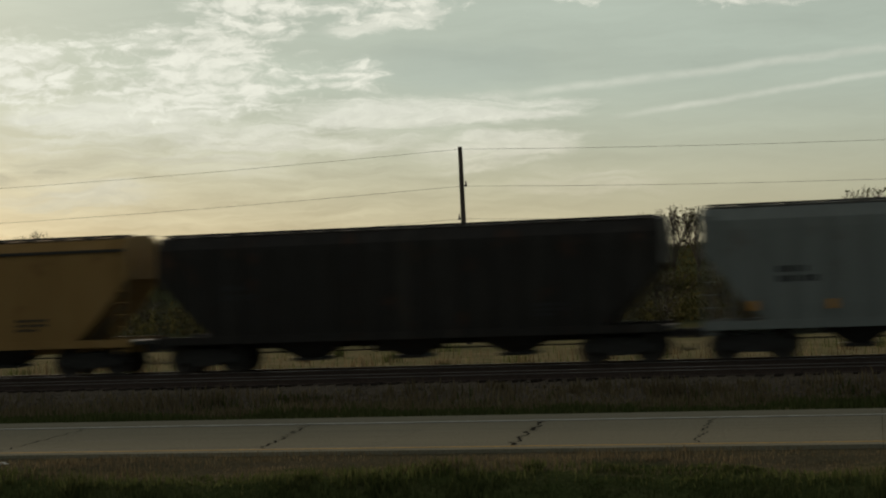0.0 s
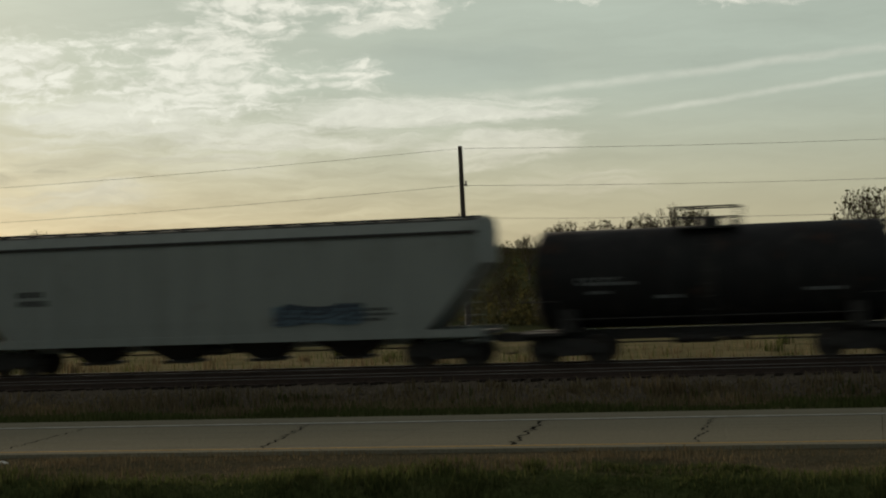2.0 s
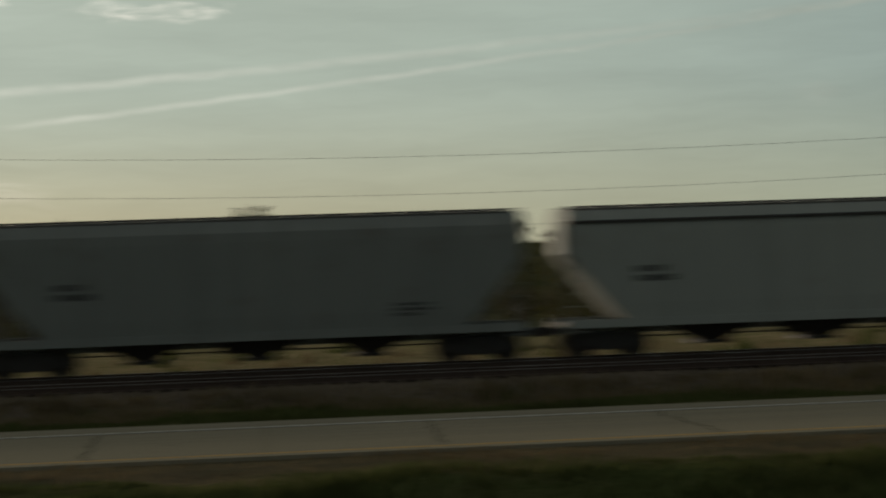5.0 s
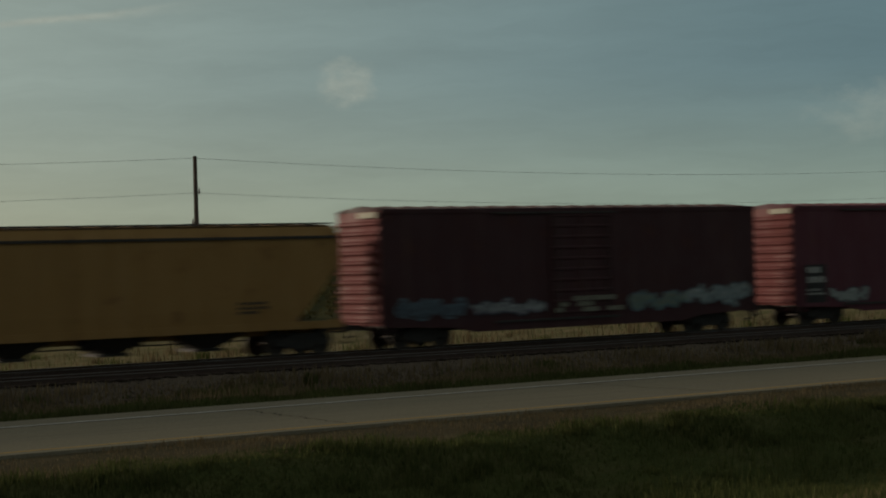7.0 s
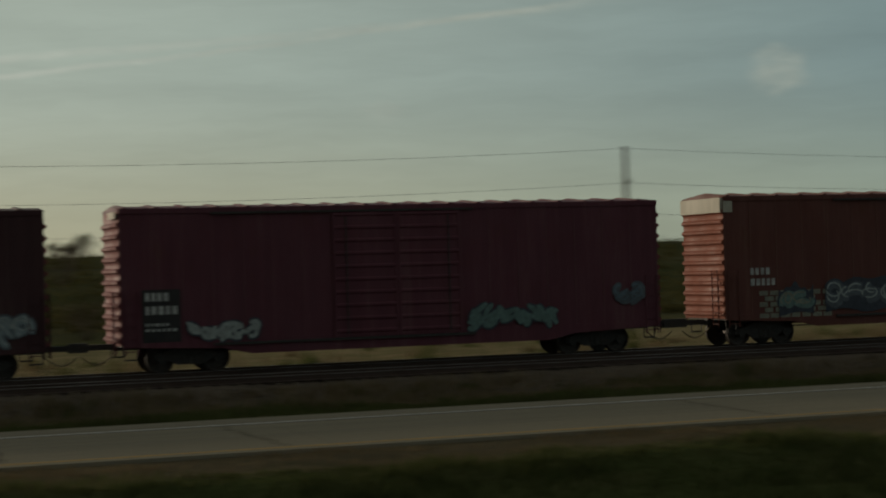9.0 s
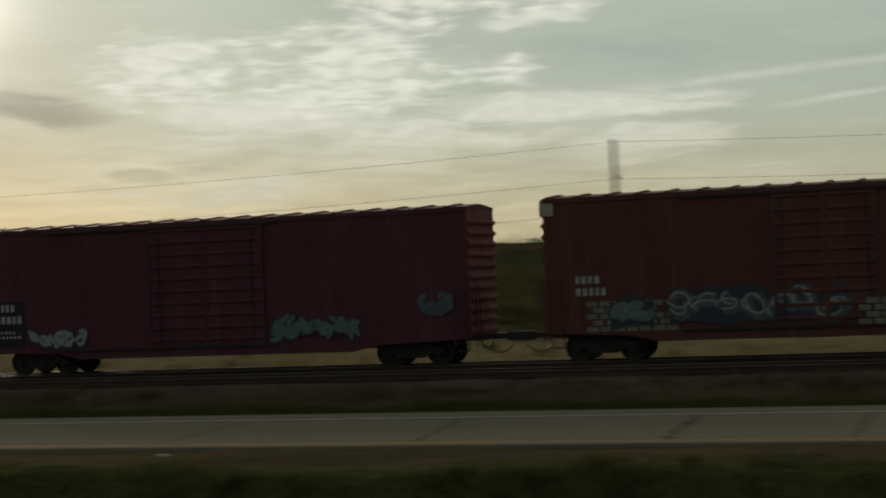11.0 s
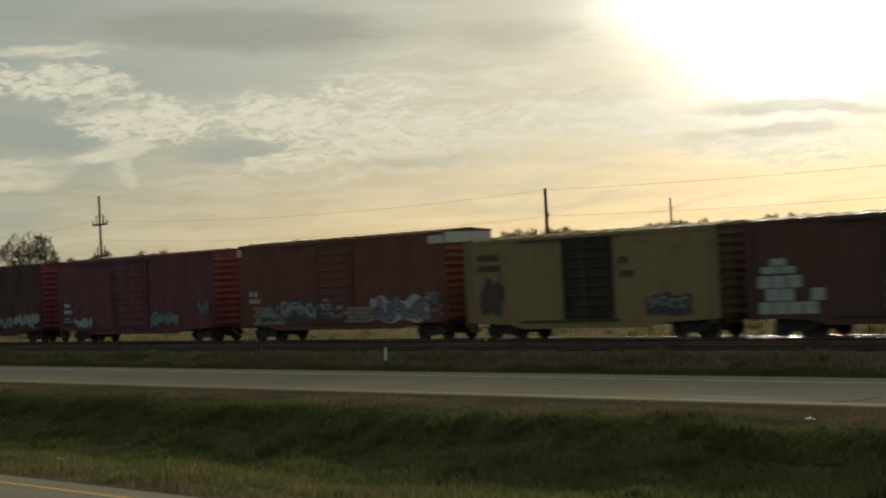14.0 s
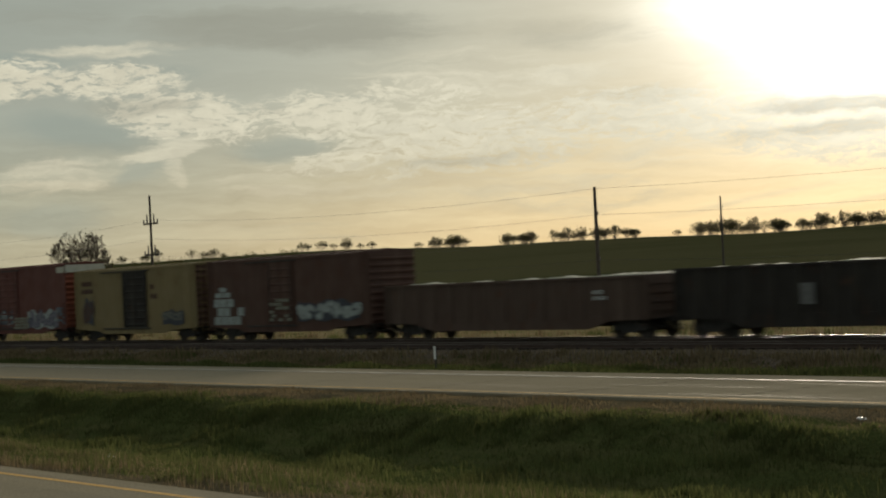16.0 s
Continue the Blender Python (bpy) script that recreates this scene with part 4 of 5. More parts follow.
def boxcar(label, paint, length, tc, top=5.1, sill=.62, door=(-1.5, 1.5), door_paint=None, end_paint=None, corner=None, posts=True, open_door=False, flat_roof=False):
    """A boxcar with ribbed sides, corrugated ends, panelled roof and sliding doors."""
    car = new_car("boxcar", label)
    L, y = length / 2, 1.50
    end_paint = end_paint or paint
    # sides with thickness
    for sy in (-1, 1):
        bm = bmesh.new()
        a, b = sorted((sy * (y - .06), sy * y))
        if open_door:
            box(bm, -L, door[0], a, b, sill + .3, top - .12)
            box(bm, door[1], L, a, b, sill + .3, top - .12)
            box(bm, door[0], door[1], a, b, top - .45, top - .12)
        else:
            box(bm, -L, L, a, b, sill + .3, top - .12)
        # side sill drops in the middle
        outline = [(-L, sill + .42), (-L, sill + .25), (-tc / 2 + 1.0, sill + .12), (-tc / 2 + 1.9, sill - .08), (tc / 2 - 1.9, sill - .08), (tc / 2 - 1.0, sill + .12), (L, sill + .25), (L, sill + .42)]
        extrude_y(bm, outline, *sorted((sy * (y - .03), sy * (y + .03))))
        box(bm, -L, L, *sorted((sy * (y - .05), sy * (y + .035))), top - .22, top - .10)
        part("side_wall", bm, paint, car)
        if posts:
            bm = bmesh.new()
            box(bm, -.02, .02, *sorted((sy * y, sy * (y + .010))), sill + .42, top - .22)
            post = finish("side_post", bm, paint)
            n = 7
            for lo, hi in ((-L, door[0]), (door[1], L)):
                for k in range(n + 1):
                    u = lo + (hi - lo) * k / n
                    at(part("side_post", post, None, car), min(max(u, lo + .03), hi - .03))
        mid = (door[0] + door[1]) / 2
        leaves = [] if open_door else [(door[0], mid), (mid, door[1])]
        for lo, hi in leaves:
            bm = bmesh.new()
            box(bm, lo + .02, hi - .02, *sorted((sy * (y + .02), sy * (y + .06))), sill + .32, top - .28)
            d = part("door", bm, door_paint or paint, car, "ribbed sliding door")
            bm = bmesh.new()
            k = sill + .5
            while k < top - .35:
                extrude_x(bm, [(sy * (y + .06), k - .07), (sy * (y + .10), k - .03), (sy * (y + .10), k + .03), (sy * (y + .06), k + .07)], lo + .08, hi - .08)
                k += .42
            for u in (lo + .05, hi - .05):
                box(bm, u - .04, u + .04, *sorted((sy * (y + .06), sy * (y + .10))), sill + .32, top - .28)
            part("door_ribs", bm, door_paint or paint, d)
            bm = bmesh.new()
            tube(bm, (mid + (hi - mid) * .8 + (lo - mid) * .8, sy * (y + .12), sill + .4), (mid + (hi - mid) * .8 + (lo - mid) * .8, sy * (y + .12), top - .4), .022, n=5)
            part("lock_bar", bm, STEEL_DARK, d)
        bm = bmesh.new()
        box(bm, door[0] - (door[1] - door[0]) * .9, door[1] + (door[1] - door[0]) * .1, *sorted((sy * (y + .0), sy * (y + .11))), sill + .22, sill + .30)
        part("door_track", bm, STEEL_DARK, car)
        bm = bmesh.new()
        box(bm, door[0] - (door[1] - door[0]) * .9, door[1] + (door[1] - door[0]) * .1, *sorted((sy * (y + .0), sy * (y + .11))), top - .27, top - .20)
        part("door_track", bm, STEEL_DARK, car)
    if open_door:
        bm = bmesh.new()
        for sy in (-1, 1):
            box(bm, door[0] + .25, door[1] - .25, *sorted((sy * (y - .25), sy * (y - .2))), sill + .3, top - .4)
        part("load", bm, STEEL_DARK, car)
    # corrugated ends; on the red cars end_paint is a sun-brightened side paint
    for s in (-1, 1):
        bm = bmesh.new()
        pts = []
        z = sill + .3
        while z < top - .5:
            for dz, d in ((0, 0), (.07, .015), (.13, .095), (.20, .095), (.26, .015)):
                pts.append((s * (L + d), z + dz))
            z += .36
        pts.append((s * L, top - .12))
        outline = [(s * (L - .08), sill + .3)] + pts + [(s * (L - .08), top - .12)]
        extrude_y(bm, outline, -y + .02, y - .02)
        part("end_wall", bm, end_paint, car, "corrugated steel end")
        if corner:
            bm = bmesh.new()
            box(bm, *sorted((s * (L - (1.15 if s > 0 else .35)), s * (L + .004))), -y - .028, -y - .022, top - .62, top - .1)
            box(bm, *sorted((s * (L + .0), s * (L + .115))), -y + .02, y - .02, top - .62, top - .1)
            part("corner_panel", bm, corner, car, "pale painted corner panel")
        ladder(car, s * (L - .3), -y - .07, sill, sill + 2.0 if top > 4.8 else top, paint)
        ladder(car, s * (L + .16), -1.05, sill, sill + 2.0 if top > 4.8 else top, paint, along="y")
    # roof with raised ribs that notch the eaves
    bm = bmesh.new()
    extrude_x(bm, [(-y - .03, top - .12), (-y - .03, top - .06), (-.1, top + .06), (.1, top + .06), (y + .03, top - .06), (y + .03, top - .12)], -L - .02, L + .02)
    part("roof", bm, paint, car)
    bm = bmesh.new()
    k = -L + .1
    while k < L:
        extrude_x(bm, [(-y - .05, top - .10), (-y - .05, top - .02), (0, top + .11), (y + .05, top - .02), (y + .05, top - .10)], k, k + .14)
        k += .98
    part("roof_ribs", bm, paint, car)
    bm = bmesh.new()
    box(bm, -L + .05, L - .05, -y + .06, y - .06, sill + .25, sill + .35)
    box(bm, -L - .1, L + .1, -.32, .32, .75, sill + .3)
    for s in (-1, 1):
        for yy in (-1.3, 1.3):
            box(bm, *sorted((s * (L - .5), s * (L - .1))), yy - .03, yy + .03, .45, .5)
            tube(bm, (s * (L - .5), yy, .47), (s * (L - .5), yy, sill + .3), .02, n=4)
            tube(bm, (s * (L - .1), yy, .47), (s * (L - .1), yy, sill + .3), .02, n=4)
    part("underframe", bm, STEEL_DARK, car)
    add_running_gear(car, tc, length, 1.3)
    return car


def end_cap(car, L, top):
    """A pale painted patch at the head of the rear end, on its camera side."""
    bm = bmesh.new()
    box(bm, -L - .125, -L - .09, -1.44, -.2, top - .36, top - .15)
    part("end_patch", bm, PAINT["silver"], car, "pale painted patch at the end's head")


def gondola(label, paint, length, tc, top=2.65):
    """An open gondola with outside posts and a scrap load."""
    car = new_car("gondola", label)
    L, y, sill = length / 2, 1.46, .5
    for sy in (-1, 1):
        bm = bmesh.new()
        box(bm, -L, L, *sorted((sy * (y - .05), sy * y)), sill + .45, top)
        box(bm, -L, L, *sorted((sy * (y - .08), sy * (y + .08))), top - .12, top)
        extrude_y(bm, [(-L, sill + .5), (-L, sill + .35), (-tc / 2 + .8, sill + .3), (-tc / 2 + 2.2, sill - .06), (tc / 2 - 2.2, sill - .06), (tc / 2 - .8, sill + .3), (L, sill + .35), (L, sill + .5)], *sorted((sy * (y - .04), sy * (y + .04))))
        part("side_wall", bm, paint, car)
        bm = bmesh.new()
        loft(bm, [[(-.09, sy * y, sill + .35), (.09, sy * y, sill + .35), (.06, sy * (y + .11), sill + .35), (-.06, sy * (y + .11), sill + .35)],
                  [(-.09, sy * y, top - .1), (.09, sy * y, top - .1), (.06, sy * (y + .08), top - .1), (-.06, sy * (y + .08), top - .1)]])
        post = finish("side_post", bm, paint)
        for k in range(15):
            at(part("side_post", post, None, car), -L + .08 + k * (length - .16) / 14)
    for s in (-1, 1):
        bm = bmesh.new()
        box(bm, *sorted((s * (L - .06), s * L)), -y, y, sill + .4, top)
        for k in range(4):
            box(bm, *sorted((s * L, s * (L + .07))), -y + .1, y - .1, sill + .7 + k * .4, sill + .82 + k * .4)
        part("end_wall", bm, paint, car)
        ladder(car, s * (L - .3), -y - .12, sill, top, paint)
    bm = bmesh.new()
    box(bm, -L + .05, L - .05, -y + .05, y - .05, sill + .35, sill + .5)
    box(bm, -L - .1, L + .1, -.32, .32, .72, .95)
    part("floor", bm, STEEL_DARK, car)
    rnd = random.Random(int(top * 1000))
    for k in range(26):
        u = -L + .8 + k * (length - 1.6) / 25
        h = top - .05 + rnd.uniform(-.1, .12)
        bm = bmesh.new()
        loft(bm, [[(u - .36, -1.3, sill + .5), (u + .34, -1.3, sill + .5), (u + .34, 1.3, sill + .5), (u - .36, 1.3, sill + .5)],
                  [(u - .3, -1.1, h - .12), (u + .33, -1.05, h), (u + .3, 1.1, h - .05), (u - .3, 1.0, h + .05)]])
        part("scrap_bale", bm, PAINT["silver"], car)
    random.seed(int(length))
    bars(car, L - 3.4, 2.2, -y - .13, (3, 4), STENCIL, .17)
    add_running_gear(car, tc, length)
    return car

# ---- the train: each car with its place along the track at eight seconds ----
TRAIN = []


def join_train(car, place):
    at(car, place, TRACK, RAIL)
    TRAIN.append((car, place))
    return car


join_train(covered_hopper("weathered yellow covered hopper with curved sides", PAINT["yellow"], 17.6, 14.0, 4.65), -213.9)
join_train(covered_hopper("grimy near-black covered hopper with outside posts", PAINT["dark"], 17.0, 13.9, 4.55, ribs=True), -195.73)
join_train(covered_hopper("grey ribbed covered hopper with rust and orange reflectors", PAINT["grey"], 18.5, 15.4, 4.77, ribs=True, bays=4, patches_on=True), -176.96)
c = join_train(covered_hopper("smooth pale grey covered hopper with a dark eave", PAINT["pale"], 18.6, 15.5, 4.75, bays=4), -157.35)
graffiti(c, 2.2, 5.2, 1.45, 2.2, -1.56, 41, SPRAY["blue"], SPRAY["blue"], SPRAY["dark"])
join_train(tank_car("short black tank car with a roof platform", PAINT["black"], 11.9, 8.95, 4.23), -141.0)
join_train(tank_car("long black tank car with pale ring emblem", PAINT["black"], 17.1, 14.1, 4.23, "rings"), -125.3)
join_train(tank_car("short black tank car with a small pale oval", PAINT["black"], 11.9, 8.9, 4.17, "oval"), -109.45)
join_train(covered_hopper("short pale grey cement hopper with smooth sides", PAINT["pale"], 11.4, 8.5, 4.73, bays=2), -96.5)
join_train(covered_hopper("short pale grey cement hopper with smooth sides", PAINT["pale"], 11.4, 8.5, 4.73, bays=2), -83.75)
join_train(covered_hopper("grey ribbed covered hopper with rust stains", PAINT["grey"], 17.0, 14.0, 4.75, ribs=True), -68.3)
join_train(covered_hopper("smooth pale grey covered hopper with a dark eave", PAINT["pale"], 17.0, 14.0, 4.75), -50.2)
join_train(covered_hopper("short pale grey cement hopper with smooth sides", PAINT["pale"], 12.4, 9.4, 4.73, bays=2), -34.4)
join_train(covered_hopper("blue-grey covered hopper with smooth curved sides", PAINT["blue"], 18.4, 15.4, 4.70, bays=4), -17.8)
join_train(covered_hopper("golden yellow covered hopper with sunlit slope sheet", PAINT["yellow"], 17.0, 14.0, 4.65, bays=3), 1.05)
A = join_train(boxcar("dark maroon high boxcar with blue graffiti along its foot", PAINT["maroon"], 18.5, 14.2, 5.25, end_paint=PAINT["lit_end_red"]), 20.4)
graffiti(A, -8.6, -5.6, 1.0, 2.0, -1.56, 11, SPRAY["dark"], SPRAY["blue"], SPRAY["blue"], "block")
graffiti(A, -5.2, -1.9, 1.0, 1.8, -1.56, 12, SPRAY["violet"], SPRAY["dark"], SPRAY["pale"], "block")
patches(A, -1.4, 2.0, 1.1, 1.75, -1.63, 13, SPRAY["sand"], 14)
graffiti(A, 2.4, 5.4, .95, 2.0, -1.56, 15, SPRAY["teal"], SPRAY["blue"], SPRAY["sand"], "block")
graffiti(A, 5.5, 8.8, .95, 2.15, -1.56, 14, SPRAY["mist"], SPRAY["slate"], SPRAY["pale"], "block")
B = join_train(boxcar("faded red high boxcar with teal graffiti and double doors", PAINT["red"], 18.5, 14.1, 5.25, door=(-2.4, 2.0), end_paint=PAINT["lit_end_red"]), 41.2)
graffiti(B, -7.2, -4.9, .85, 1.8, -1.56, 21, SPRAY["pale"], SPRAY["dark"], SPRAY["pale"], "block")
graffiti(B, 2.2, 5.5, .8, 2.0, -1.56, 22, SPRAY["teal"], SPRAY["dark"], SPRAY["teal"], "block")
graffiti(B, 7.6, 8.6, 1.5, 2.5, -1.56, 23, SPRAY["slate"], SPRAY["slate"], SPRAY["blue"], "block")
end_cap(A, 9.25, 5.25)
end_cap(B, 9.25, 5.25)
bm = bmesh.new()
box(bm, -8.6, -7.4, -1.535, -1.525, 1.0, 2.65)
part("data_panel", bm, STENCIL_DARK, B, "dark painted data panel")
bars(B, -8.5, 2.55, -1.536, (4, 5), STENCIL, .26, .16, (.12, .16))
bars(B, -8.5, 1.6, -1.536, (5, 6), STENCIL, .09, .08, (.07, .14))
C = join_train(boxcar("brick-red high boxcar with bubble graffiti and silver corner", PAINT["brick"], 17.8, 14.3, 5.35, sill=.7, door=(-1.6, 1.6), corner=PAINT["silver"], end_paint=PAINT["lit_end_brick"]), 61.95)
bars(C, -7.9, 2.75, -1.53, (4, 5), STENCIL, .24, .14, (.12, .16))
patches(C, -7.6, -4.6, .95, 1.95, -1.53, 31, SPRAY["sand"], 34)
graffiti(C, -6.8, -5.4, .95, 2.2, -1.56, 32, SPRAY["teal"], SPRAY["dark"], SPRAY["sand"])
graffiti(C, -4.9, .6, 1.0, 2.35, -1.56, 33, SPRAY["slate"], SPRAY["dark"], SPRAY["pale"])
patches(C, .9, 3.2, .95, 1.8, -1.66, 34, SPRAY["sand"], 20)
graffiti(C, 3.0, 7.6, .85, 2.3, -1.56, 35, SPRAY["violet"], SPRAY["pale"], SPRAY["dark"])
patches(C, 7.4, 8.5, 1.0, 2.4, -1.53, 36, SPRAY["blue"], 16)
Y = join_train(boxcar("old ochre boxcar with dark ribbed doors and scrawled paint", PAINT["ochre"], 15.8, 11.7, 4.75, sill=.6, door=(-1.2, 1.9), door_paint=PAINT["dark"], end_paint=PAINT["brown"]), 80.2)
graffiti(Y, 3.8, 6.4, .95, 2.0, -1.56, 51, SPRAY["dark"], SPRAY["dark"], SPRAY["sand"])
graffiti(Y, -6.6, -5.4, 1.0, 3.0, -1.56, 52, PAINT["brown"], SPRAY["dark"], SPRAY["dark"])
bars(Y, -6.9, 4.0, -1.53, (5, 6), PAINT["brown"], .3, .2, (.12, .3))
bars(Y, 2.3, 3.6, -1.53, (2, 3), PAINT["brown"], .3, .3, (.15, .3))
E_CAR = join_train(boxcar("dark brown boxcar with pale sprayed blocks and tangles", PAINT["brown"], 16.3, 12.2, 4.75, sill=.6, door=(-1.6, 1.0)), 97.7)
patches(E_CAR, -7.6, -4.6, .95, 2.5, -1.53, 61, SPRAY["pale"], 10, .85, .5)
patches(E_CAR, -7.4, -5.6, 2.55, 3.5, -1.53, 64, SPRAY["pale"], 4, .8, .48)
graffiti(E_CAR, 1.4, 7.2, 1.0, 2.3, -1.56, 62, SPRAY["pale"], SPRAY["dark"], SPRAY["pale"])
patches(E_CAR, -1.4, .8, 1.1, 2.4, -1.64, 63, SPRAY["sand"], 16)
G1 = join_train(gondola("rust-brown open gondola with outside posts", PAINT["rusty"], 19.2, 15.8, 2.81), 116.7)
G2 = join_train(gondola("grimy dark open gondola with a pale stencilled panel", PAINT["dark"], 19.2, 15.8, 3.00), 137.5)
bm = bmesh.new()
box(bm, -2.6, -1.9, -1.60, -1.59, 1.35, 2.2)
part("panel", bm, EMBLEM, G2, "pale painted panel")

# ---- poles and wires ----


def tree_base(x, y):
    return float(ground_height(np.array(x), np.array(y)))


def utility_pole(x, y, top, label, arms=(), lean=0.0):
    root = tagged(at(new("utility_pole"), x, y, tree_base(x, y)), label, "utility pole", "poles along the railway")
    h = top - tree_base(x, y)
    bm = bmesh.new()
    tube(bm, (0, 0, -.6), (lean * h, 0, h), .17, .11, 10)
    part("shaft", bm, POLE_WOOD, root)
    for kind, z, half in arms:
        zz = h - z
        bm = bmesh.new()
        if kind == "side":
            tube(bm, (lean * zz, 0, zz), (lean * zz + half, 0, zz + .05), .03, n=5)
            part("bracket", bm, STEEL_DARK, root)
            bm = bmesh.new()
            tube(bm, (lean * zz + half, 0, zz - .05), (lean * zz + half, 0, zz + .25), .06, .035, 8)
            part("insulator", bm, CERAMIC, root)
        else:
            box(bm, -half, half, -.08, .08, zz - .09, zz + .09)
            part("crossarm", bm, POLE_WOOD, root)
            for u in (-half, -half * .5, half * .5, half):
                bm = bmesh.new()
                tube(bm, (u, 0, zz + .07), (u, 0, zz + 1.0 if abs(u) == half * .5 else zz + .45), .085, .06, 6)
                part("insulator", bm, CERAMIC, root)
    return root


ARMS = [("side", 2.05, .22), ("side", 3.75, -.22), ("side", 5.35, .22)]
LINE_Y = 90.0
POLES = [(43.3, 9.95), (-20.75, 9.95), (-94.7, 9.6)]
for x, top in POLES:
    utility_pole(x + (.12 if x == -20.75 else 0.0), LINE_Y, top, "weathered wooden power pole with side brackets", ARMS, -.012 if x == -20.75 else 0.0)
utility_pole(110, LINE_Y, 9.9, "weathered wooden power pole with side brackets", ARMS)
utility_pole(-160.4, LINE_Y, 13.4, "tall wooden power pole with double crossarms", [("cross", 2.9, 1.4), ("cross", 6.1, 1.4)])
utility_pole(-226, LINE_Y, 13.0, "tall wooden power pole with double crossarms", [("cross", 2.9, 1.4), ("cross", 6.1, 1.4)])
utility_pole(-174, 190, 13.2, "distant wooden power pole with a transformer bracket", [("side", 1.6, .35), ("side", 3.0, -.3)])


def wires():
    root = tagged(new("overhead_wires"), "thin dark overhead wires sagging between poles", "wires", kind="structure")
    stops = [(170, 9.9), (110, 9.9)] + POLES + [(-160.4, 11.0), (-226, 11.0), (-300, 11)]
    for drop in (.12, 2.05, 3.75, 5.35):
        cu = bpy.data.curves.new("wire", "CURVE")
        cu.dimensions, cu.bevel_depth, cu.bevel_resolution = "3D", .008, 0
        pts = []
        for (x0, z0), (x1, z1) in zip(stops, stops[1:]):
            for k in range(12):
                u = k / 12
                pts.append((x0 + (x1 - x0) * u, LINE_Y, z0 + (z1 - z0) * u - drop - 4 * .75 * u * (1 - u)))
        sp = cu.splines.new("POLY")
        sp.points.add(len(pts) - 1)
        for p, c in zip(sp.points, pts):
            p.co = (*c, 1)
        cu.materials.append(WIRE)
        ob = new("wire", cu)
        ob.parent = root


wires()

# ---- trees ----


def round_tree(name, height, width, seed, leafy=.1, clear=.18):
    """A bare tree with a wandering leader, rising limbs and a rounded, twiggy, gappy crown."""
    r = random.Random(seed)
    bm, leaf = bmesh.new(), bmesh.new()

    def limb(p, d, length, rad, k):
        q = p + d * length
        q.z += length * .06
        tube(bm, p, q, rad, rad * .6, 5 if k < 1 else 3)
        if k == 3:
            if r.random() < leafy:
                for _ in range(2):
                    c = q + Vector((r.gauss(0, .15), r.gauss(0, .15), r.gauss(0, .14)))
                    a = Vector((r.gauss(0, 1), r.gauss(0, 1), r.gauss(0, 1))).normalized() * r.uniform(.05, .11)
                    b = a.orthogonal() * .6
                    leaf.faces.new([leaf.verts.new(c + v) for v in (-a, b, a, -b)])
            return
        for j in range(3 if k else 4):
            turn = Vector((r.gauss(0, 1), r.gauss(0, 1), r.gauss(.3, .7))).normalized()
            limb(p.lerp(q, r.uniform(.45, 1.0)), (d + turn * .75).normalized(), length * r.uniform(.45, .68), max(rad * .5, .013), k + 1)

    p, steps = Vector((0, 0, -.3)), 11
    for k in range(steps):
        u = k / steps
        q = p + Vector((r.gauss(0, .012), r.gauss(0, .012), 1 / steps)) * height * .86
        tube(bm, p, q, height * .017 * (1 - u * .9), height * .017 * (1 - (u + .09) * .9), 6)
        if u >= clear:
            v = (u - clear) / (1 - clear)
            reach = width * .5 * (.45 + .8 * math.sin(math.pi * min(1, .15 + v * .8))) * .72
            for _ in range(4):
                if r.random() < .88:
                    a = r.uniform(0, math.tau)
                    rise = r.uniform(.45, 1.0) + v * .6
                    limb(p.lerp(q, r.random()), Vector((math.cos(a), math.sin(a), rise)).normalized(), reach * r.uniform(.6, 1.1), height * .0065 * (1.1 - v * .6), 0)
        p = q
    return finish(name + "_trunk", bm, BARK), finish(name + "_crown", leaf, BUD)


TREES = [round_tree("tree", 9.0, 6.0, 1, .08), round_tree("tree", 9.0, 7.5, 2, .12), round_tree("tree", 9.0, 5.2, 5, .05), round_tree("tree", 7.5, 7.5, 7, .25, .08), round_tree("tree", 7.0, 6.0, 8, .3, .08)]
BUSH = round_tree("bush", 3.6, 4.2, 12, .35, .0)


